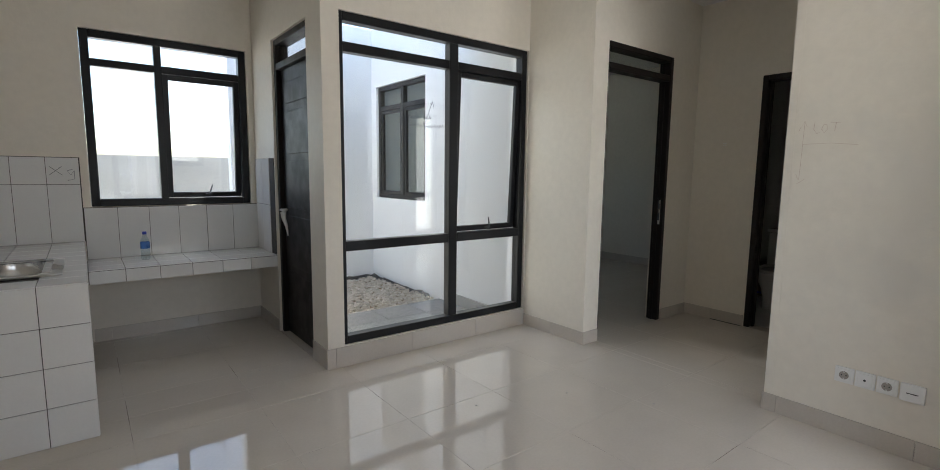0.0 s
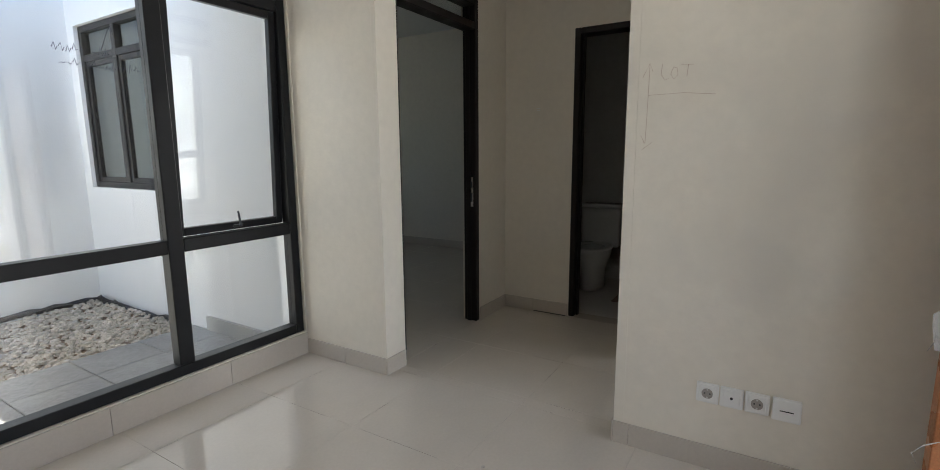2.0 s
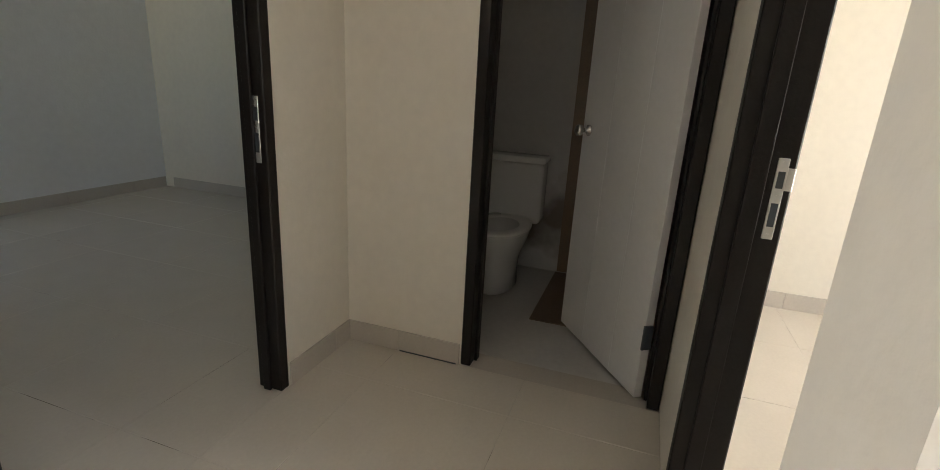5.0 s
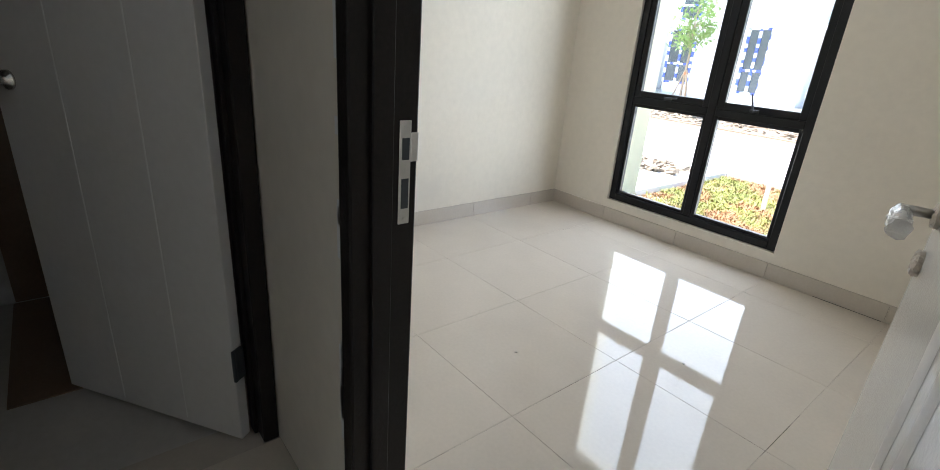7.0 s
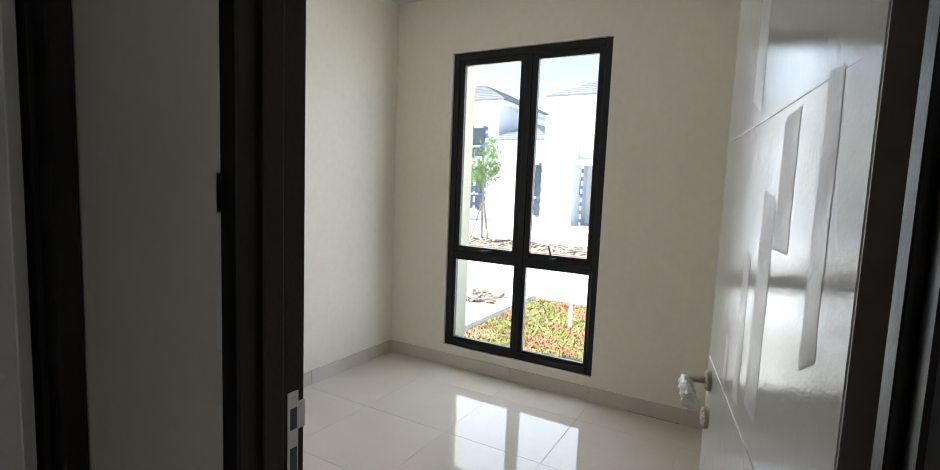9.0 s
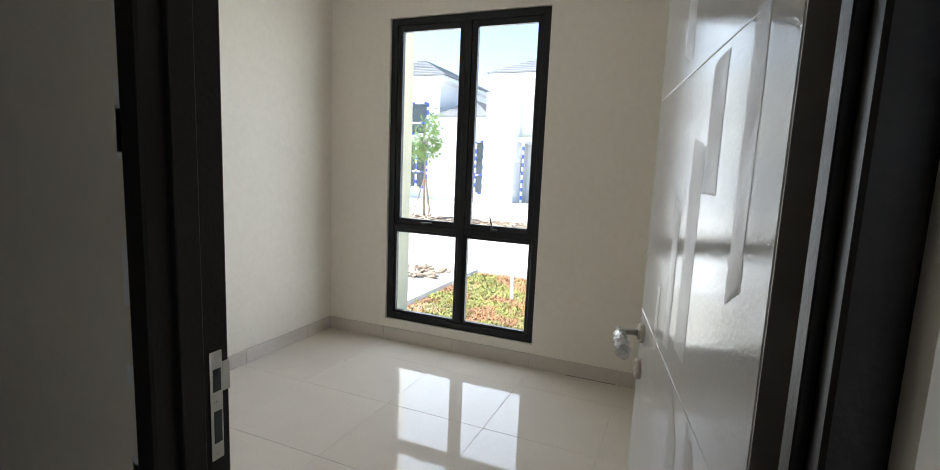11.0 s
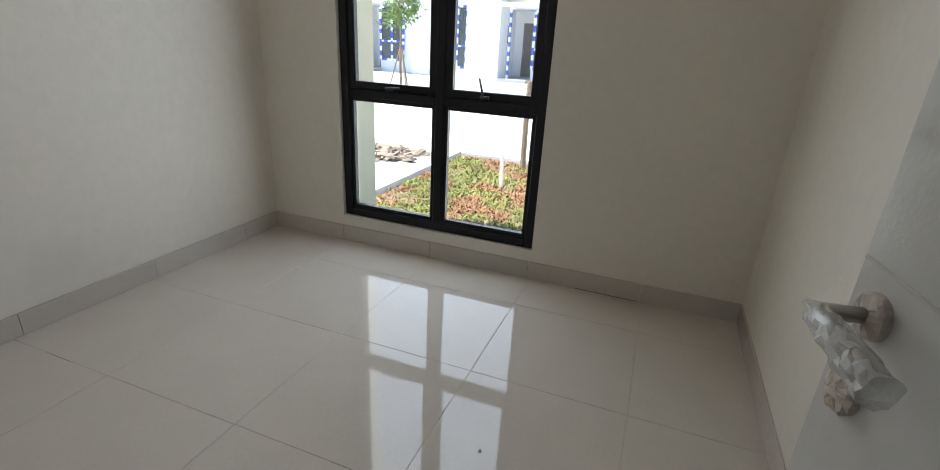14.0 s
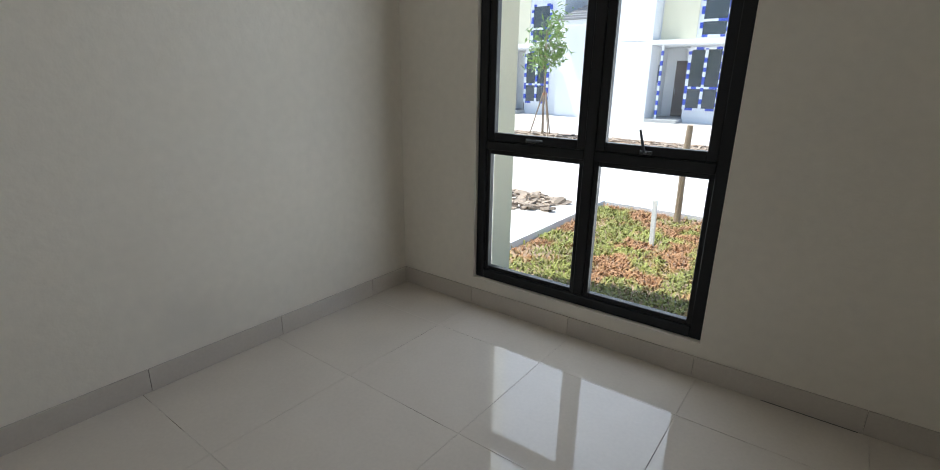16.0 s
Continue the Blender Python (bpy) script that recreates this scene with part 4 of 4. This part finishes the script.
def sapling(x, y, z, seed):
    rnd = random.Random(seed)
    th = thing("sapling", "young street tree tied to a tripod of stakes", "tree", pose(x, y, z))
    trunk = [(0, 0, 0), (0.02, 0.01, 0.8), (0.0, 0.03, 1.6), (0.04, 0.02, 2.3), (0.02, 0.04, 2.9)]
    limbs = [tube(trunk, [0.04, 0.035, 0.028, 0.02, 0.012])]
    tips = [Vector(trunk[-1])]
    for i in range(13):
        b = Vector((0.02, 0.02, rnd.uniform(1.7, 2.8)))
        a = rnd.uniform(0, 6.28)
        t = b + Vector((math.cos(a), math.sin(a), 0)) * rnd.uniform(0.25, 0.62) + Vector((0, 0, rnd.uniform(0.1, 0.5)))
        limbs.append(tube([b, b.lerp(t, 0.5) + Vector((0, 0, 0.05)), t], [0.012, 0.008, 0.004], 6))
        tips.extend((t, b.lerp(t, 0.65)))
    part("trunk", merge(*limbs), BARK, th)
    vs, fs = [], []
    for t in tips:
        for _ in range(26):
            c = t + Vector([rnd.gauss(0, 0.13) for _ in range(3)])
            m = Matrix.Translation(c) @ pose(0, 0, 0, rnd.uniform(-60, 60), rnd.uniform(-60, 60), rnd.uniform(0, 360))
            l, w = rnd.uniform(0.06, 0.12), rnd.uniform(0.02, 0.035)
            k = len(vs)
            vs.extend(tuple(m @ Vector(p)) for p in ((-l, 0, 0), (0, -w, 0.01), (l, 0, -0.01), (0, w, 0.01)))
            fs.append((k, k + 1, k + 2, k + 3))
    me = bpy.data.meshes.new("crown")
    me.from_pydata(vs, [], fs)
    me.materials.append(LEAVES)
    new("crown", me).parent = th
    for a in (0.4, 2.5, 4.6):
        part("stake", tube([(0.38 * math.cos(a), 0.38 * math.sin(a), 0), (0.03 * math.cos(a), 0.03 * math.sin(a), 1.25)], 0.02, 6), BARK, th)
    part("tie", lathe([(0.06, 1.12), (0.065, 1.16), (0.06, 1.20)], 10), DOORWOOD, th, "brown tie")
    return th


sapling(6.35, -15.0, -0.31, 8)


# ---- houses across the street ----
def taped_window(parent, x0, x1, z0, z1, y, cols, seed):
    """A dark window whose frame is wrapped in blue and white tape."""
    w = part("window", solid(x0, y - 0.05, z0, x1, y - 0.02, z1), FAR_GLASS, parent, "dark window with blue and white taped frame")
    rnd = random.Random(seed)
    b_bm, t_bm = bmesh.new(), bmesh.new()
    xs = [x0 + (x1 - x0) * i / cols for i in range(cols + 1)]
    zm = z0 + (z1 - z0) * 0.36
    for xx in xs:
        z = z0
        k = 0
        while z < z1 - 0.01:
            step = min(rnd.uniform(0.12, 0.30), z1 - z)
            box(b_bm if k % 2 else t_bm, xx - 0.055, y - 0.018, z, xx + 0.055, y + 0.02, z + step)
            z += step
            k += 1
    for zz in (z0, zm, z1):
        x = x0 + 0.057
        k = 0
        while x < x1 - 0.06:
            step = min(rnd.uniform(0.15, 0.35), x1 - 0.057 - x)
            box(b_bm if k % 3 == 0 else t_bm, x, y - 0.016, zz - 0.045, x + step, y + 0.018, zz + 0.045)
            x += step
            k += 1
    tagged(part("blue_tape", b_bm, BLUE, w, "blue protective tape"), kind="stuff")
    tagged(part("frame", t_bm, TAPE, w, "white taped frame"), kind="stuff")


def hip_roof(parent, x0, x1, y0, y1, z, rise, name="roof"):
    """A hipped roof of tile courses stepped one above the other."""
    bm = bmesh.new()
    n = 9
    run = min(x1 - x0, y1 - y0) / 2
    for i in range(n):
        a, b = run * i / n, run * (i + 1) / n
        za, zb = z + rise * i / n, z + rise * (i + 1) / n
        lo = [bm.verts.new(p) for p in ((x0 + a, y0 + a, za + 0.06), (x1 - a, y0 + a, za + 0.06), (x1 - a, y1 - a, za + 0.06), (x0 + a, y1 - a, za + 0.06))]
        hi = [bm.verts.new(p) for p in ((x0 + b, y0 + b, zb), (x1 - b, y0 + b, zb), (x1 - b, y1 - b, zb), (x0 + b, y1 - b, zb))]
        un = [bm.verts.new(v.co - Vector((0, 0, 0.08))) for v in lo]
        for k in range(4):
            bm.faces.new((lo[k], lo[(k + 1) % 4], hi[(k + 1) % 4], hi[k]))
            bm.faces.new((un[k], un[(k + 1) % 4], lo[(k + 1) % 4], lo[k]))
    part(name, bm, ROOF, parent, "dark grey tiled hip roof")
    part("fascia", solid(x0 + 0.08, y0 + 0.08, z - 0.22, x1 - 0.08, y1 - 0.08, z - 0.02), PAINT_OUT, parent, "white fascia board")


def house(x, seed, name="house"):
    """A white two-storey terrace house: x is the middle of its tower."""
    y = -24.0
    g = -0.36
    h = thing(name, "white two-storey terrace house with taped windows", "house", pose(x, y, g), "houses across the street")
    body = bmesh.new()
    for q in ((-2.2, -7, 0, -0.3, 0, 5.95), (0.92, -7, 0, 2.2, 0, 5.95), (-0.3, -7, 2.95, 0.92, 0, 5.95), (-0.3, -7, 0, 0.92, -1.3, 2.95)):
        box(body, *q)
    part("wall", body, PAINT_OUT, h)
    part("wing", solid(2.2, -7, 0, 5.27, 0.45, 4.0), PAINT_OUT, h)
    part("porch_block", solid(0.925, 0.002, 0, 2.42, 0.9, 3.1, bevel=0.01), PAINT_OUT, h, "white porch block")
    part("upper_block", solid(0.95, 0.002, 3.12, 2.40, 0.86, 5.2, bevel=0.01), PAINT_OUT, h, "white upper wall block")
    part("cream_panel", solid(-0.45, 0.0, 3.2, 0.90, 0.03, 5.2), CREAM_OUT, h, "cream wall panel")
    part("canopy", solid(-2.0, 0.002, 2.97, 0.92, 1.0, 3.13, bevel=0.01), PAINT_OUT, h, "flat white canopy")
    part("step", solid(-0.35, -1.29, 0, 0.92, 0.9, 0.14, bevel=0.01), CONC, h, "cement porch step")
    d = part("door", solid(0.02, -1.298, 0.16, 0.50, -1.26, 2.45, bevel=0.01), mat("far_door", (0.16, 0.14, 0.13), 0.5), h, "dark front door")
    part("handle", tube([(0.44, -1.25, 1.1), (0.44, -1.20, 1.2), (0.44, -1.25, 1.35)], 0.02, 6), STEEL, d)
    part("meter_box", solid(0.905, -0.42, 1.55, 0.918, -0.18, 2.25, bevel=0.01), FAR_GLASS, h, "dark meter box")
    taped_window(h, -1.55, -0.34, 0.55, 2.85, 0.055, 2, seed)
    taped_window(h, -1.55, -0.60, 3.30, 4.85, 0.055, 1, seed + 1)
    taped_window(h, 2.56, 3.46, 0.45, 2.95, 0.505, 2, seed + 2)
    part("porch_post", solid(0.52, 0.60, 0.14, 0.60, 0.68, 2.97), TAPE, h, "taped porch post")
    post_tape = bmesh.new()
    for k in range(7):
        box(post_tape, 0.515, 0.595, 0.3 + k * 0.38, 0.605, 0.685, 0.48 + k * 0.38)
    tagged(part("blue_tape", post_tape, BLUE, h, "blue protective tape"), kind="stuff")
    hip_roof(h, -2.7, 2.6, -7.5, 0.5, 6.15, 1.3)
    hip_roof(h, 2.25, 5.25, -7.5, 0.8, 4.1, 1.0, "wing_roof")
    return h


ha = house(5.2, 31)
copy_thing(ha, pose(12.68, -24.0, -0.36))
copy_thing(ha, pose(20.16, -24.0, -0.36))
copy_thing(ha, pose(-2.28, -24.0, -0.36))


# ---- floor, skirting and wall tiles ----
def tiled_floor(name, x0, x1, y0, y1, ox, oy, label, skip=()):
    """A screed with polished 0.6 m tiles, each one a piece, cut at the walls."""
    base = tagged(link(name, solid(x0, y0, -0.12, x1, y1, -0.0012), GROUT), label, "floor", kind="structure")
    S, G = 0.6, 0.0020
    cache = {}
    i0, j0 = math.floor((x0 - ox) / S), math.floor((y0 - oy) / S)
    for i in range(i0, i0 + int((x1 - x0) / S) + 3):
        for j in range(j0, j0 + int((y1 - y0) / S) + 3):
            p, q = max(x0, ox + i * S), min(x1, ox + (i + 1) * S)
            r, s = max(y0, oy + j * S), min(y1, oy + (j + 1) * S)
            if q - p < 0.01 or s - r < 0.01:
                continue
            key = (round(q - p, 3), round(s - r, 3))
            if key not in cache:
                cache[key] = piece_mesh("tile", key[0] - G, key[1] - G, 0.010, TILE, 0.0008)
            shared("tile", cache[key], base, pose(p + G / 2, r + G / 2, -0.010 + random.uniform(-0.0003, 0.0003)))
    return base


BX, BY = -0.372, -2.672
LX, LY = -0.295, 0.345
tiled_floor("floor", -5.25, -1.42, -3.26, 0.645, LX, LY, "polished cream floor tiles with dirty joints")
tiled_floor("floor_hall", -1.42, HE, HALL_S, 0.0, LX, LY, "polished cream floor tiles with dirty joints")
tiled_floor("floor_kitchen", -5.25, -3.38, 0.645, KN, LX, LY, "polished cream floor tiles with dirty joints")
tiled_floor("floor_bedroom", -1.42, 1.375, -4.195, HALL_S, BX, BY, "polished cream floor tiles with dirty joints")
tiled_floor("floor_back_bedroom", -1.46, 1.975, 0.0, 3.50, LX, LY, "polished cream floor tiles with dirty joints")


def skirting(name, axis, plane, side, a0, a1, start, z=0.10, z0=0.0, label="beige tile skirting with thin joints"):
    """Skirting pieces 0.6 m long along a wall; side: which way they stand out from the plane."""
    base = thing(name, label, "baseboard", kind="structure")
    S, G, D = 0.6, 0.002, 0.009
    cuts = [a0] + [start + k * S for k in range(-20, 21) if a0 + 0.03 < start + k * S < a1 - 0.03] + [a1]
    for p, q in zip(cuts, cuts[1:]):
        lo, hi = (0.0005, D) if side > 0 else (-D, -0.0005)
        b = solid(p + G / 2, plane + lo, z0, q - G / 2, plane + hi, z, bevel=0.0012) if axis == "x" else solid(plane + lo, p + G / 2, z0, plane + hi, q - G / 2, z, bevel=0.0012)
        part("skirting_tile", b, SKIRT, base)
    return base


skirting("baseboard_bedroom_south", "x", -4.195, 1, -1.42, 1.375, -0.952)
skirting("baseboard_bedroom_east", "y", 1.375, -1, -4.186, -1.51, -3.307)
skirting("baseboard_bedroom_west", "y", -1.42, 1, -4.186, -1.51, -3.3)
skirting("baseboard_bedroom_north", "x", -1.51, -1, -0.49, 1.366, -0.2)
skirting("baseboard_socket_wall", "y", -1.58, -1, -3.26, -1.352, -2.02)
skirting("baseboard_hall_corner", "x", -1.352, 1, -1.589, -1.410, -1.3)
skirting("baseboard_hall_north", "x", 0.0, -1, -0.455, HE, -0.15)
skirting("baseboard_hall_stub", "x", -0.032, -1, -1.589, -1.41, -3.15)
skirting("baseboard_hall_end", "y", HE, -1, -0.558, -0.009, -0.26)
skirting("baseboard_pier", "y", -1.58, -1, -0.032, 0.636, 0.9)
skirting("baseboard_window", "x", 0.645, -1, -3.389, -1.58, -2.125, 0.14)
skirting("baseboard_pillar", "y", -3.38, -1, 0.645, 0.905, 1.5, 0.14)
skirting("baseboard_kitchen_east", "y", -3.38, -1, 1.675, KN - 0.009, 3.0)
skirting("baseboard_kitchen_north", "x", KN, -1, -4.61, -3.38, -3.9)
skirting("baseboard_back_bedroom_east", "y", 1.975, -1, 0.14, 3.39, 0.4)
skirting("baseboard_back_bedroom_north", "x", 3.50, -1, -1.46, 1.966, 0.4)


def glazed(parent, origin, u, v, nu, nv, w, h, first_w=None, last_h=None, keep=None):
    """White tiles in a grid: u and v are the axes along the width and height, their thickness pointing out of the wall."""
    G, D = 0.003, 0.006
    u, v = Vector(u), Vector(v)
    n = u.cross(v)
    cache = {}
    for i in range(nu):
        for j in range(nv):
            hh = last_h if last_h and j == nv - 1 else h
            if keep and not keep(i, j):
                continue
            if hh not in cache:
                cache[hh] = piece_mesh("tile", w - G, hh - G, D, WTILE, 0.0012)
            c = Vector(origin) + u * (i * w + G / 2) + v * (j * h + G / 2)
            m = Matrix.Translation(c) @ Matrix((u, v, n)).transposed().to_4x4()
            shared("tile", cache[hh], parent, m)


def grout_back(x0, y0, z0, x1, y1, z1):
    return slab("trim_tile_grout", WGROUT, "dark tile grout bed", "grout", x0, y0, z0, x1, y1, z1)


# counter: end face, side face, top
glazed(counter, (-5.19, CY + 0.006, 0.0), (1, 0, 0), (0, 0, 1), 3, 4, 0.19, 0.195)
glazed(counter, (CX - 0.006, CY + 0.012, 0.0), (0, 1, 0), (0, 0, 1), 6, 4, 0.195, 0.195)
glazed(counter, (-5.19, CY, CT - 0.006), (1, 0, 0), (0, 1, 0), 3, 9, 0.19, 0.19, keep=lambda i, j: i > 1 or j < 1 or j > 4)
# ledge: top and front
glazed(shelf, (CX + 0.002, SY, ST - 0.006), (1, 0, 0), (0, 1, 0), 6, 3, 0.206, 0.179)
glazed(shelf, (CX + 0.002, SY + 0.006, ST - 0.098), (1, 0, 0), (0, 0, 1), 6, 1, 0.206, 0.09)
# splash tiles on the walls
gn = grout_back(-5.25, KN - 0.004, CT, -4.615, KN - 0.0005, 1.408)
glazed(gn, (-5.19, KN - 0.004, CT), (1, 0, 0), (0, 0, 1), 3, 2, 0.19, 0.425, last_h=0.195)
gs = grout_back(-4.615, KN - 0.004, ST, -3.38, KN - 0.0005, 1.038)
glazed(gs, (CX + 0.005, KN - 0.004, ST), (1, 0, 0), (0, 0, 1), 6, 1, 0.205, 0.390)
ge = grout_back(-3.3845, 1.69, ST, -3.3805, KN - 0.01, 1.43)
glazed(ge, (-3.3845, KN - 0.012, ST), (0, -1, 0), (0, 0, 1), 2, 2, 0.20, 0.40, last_h=0.385)
# cement slabs in front of the gravel bed
paving = bpy.data.objects["pavement_courtyard"]
slab_mesh = piece_mesh("slab", 0.408, 0.376, 0.012, SLAB, 0.003)
for i in range(4):
    for j in range(3):
        shared("slab", slab_mesh, paving, pose(-3.255 + i * 0.413, 0.79 + j * 0.38, -0.044))
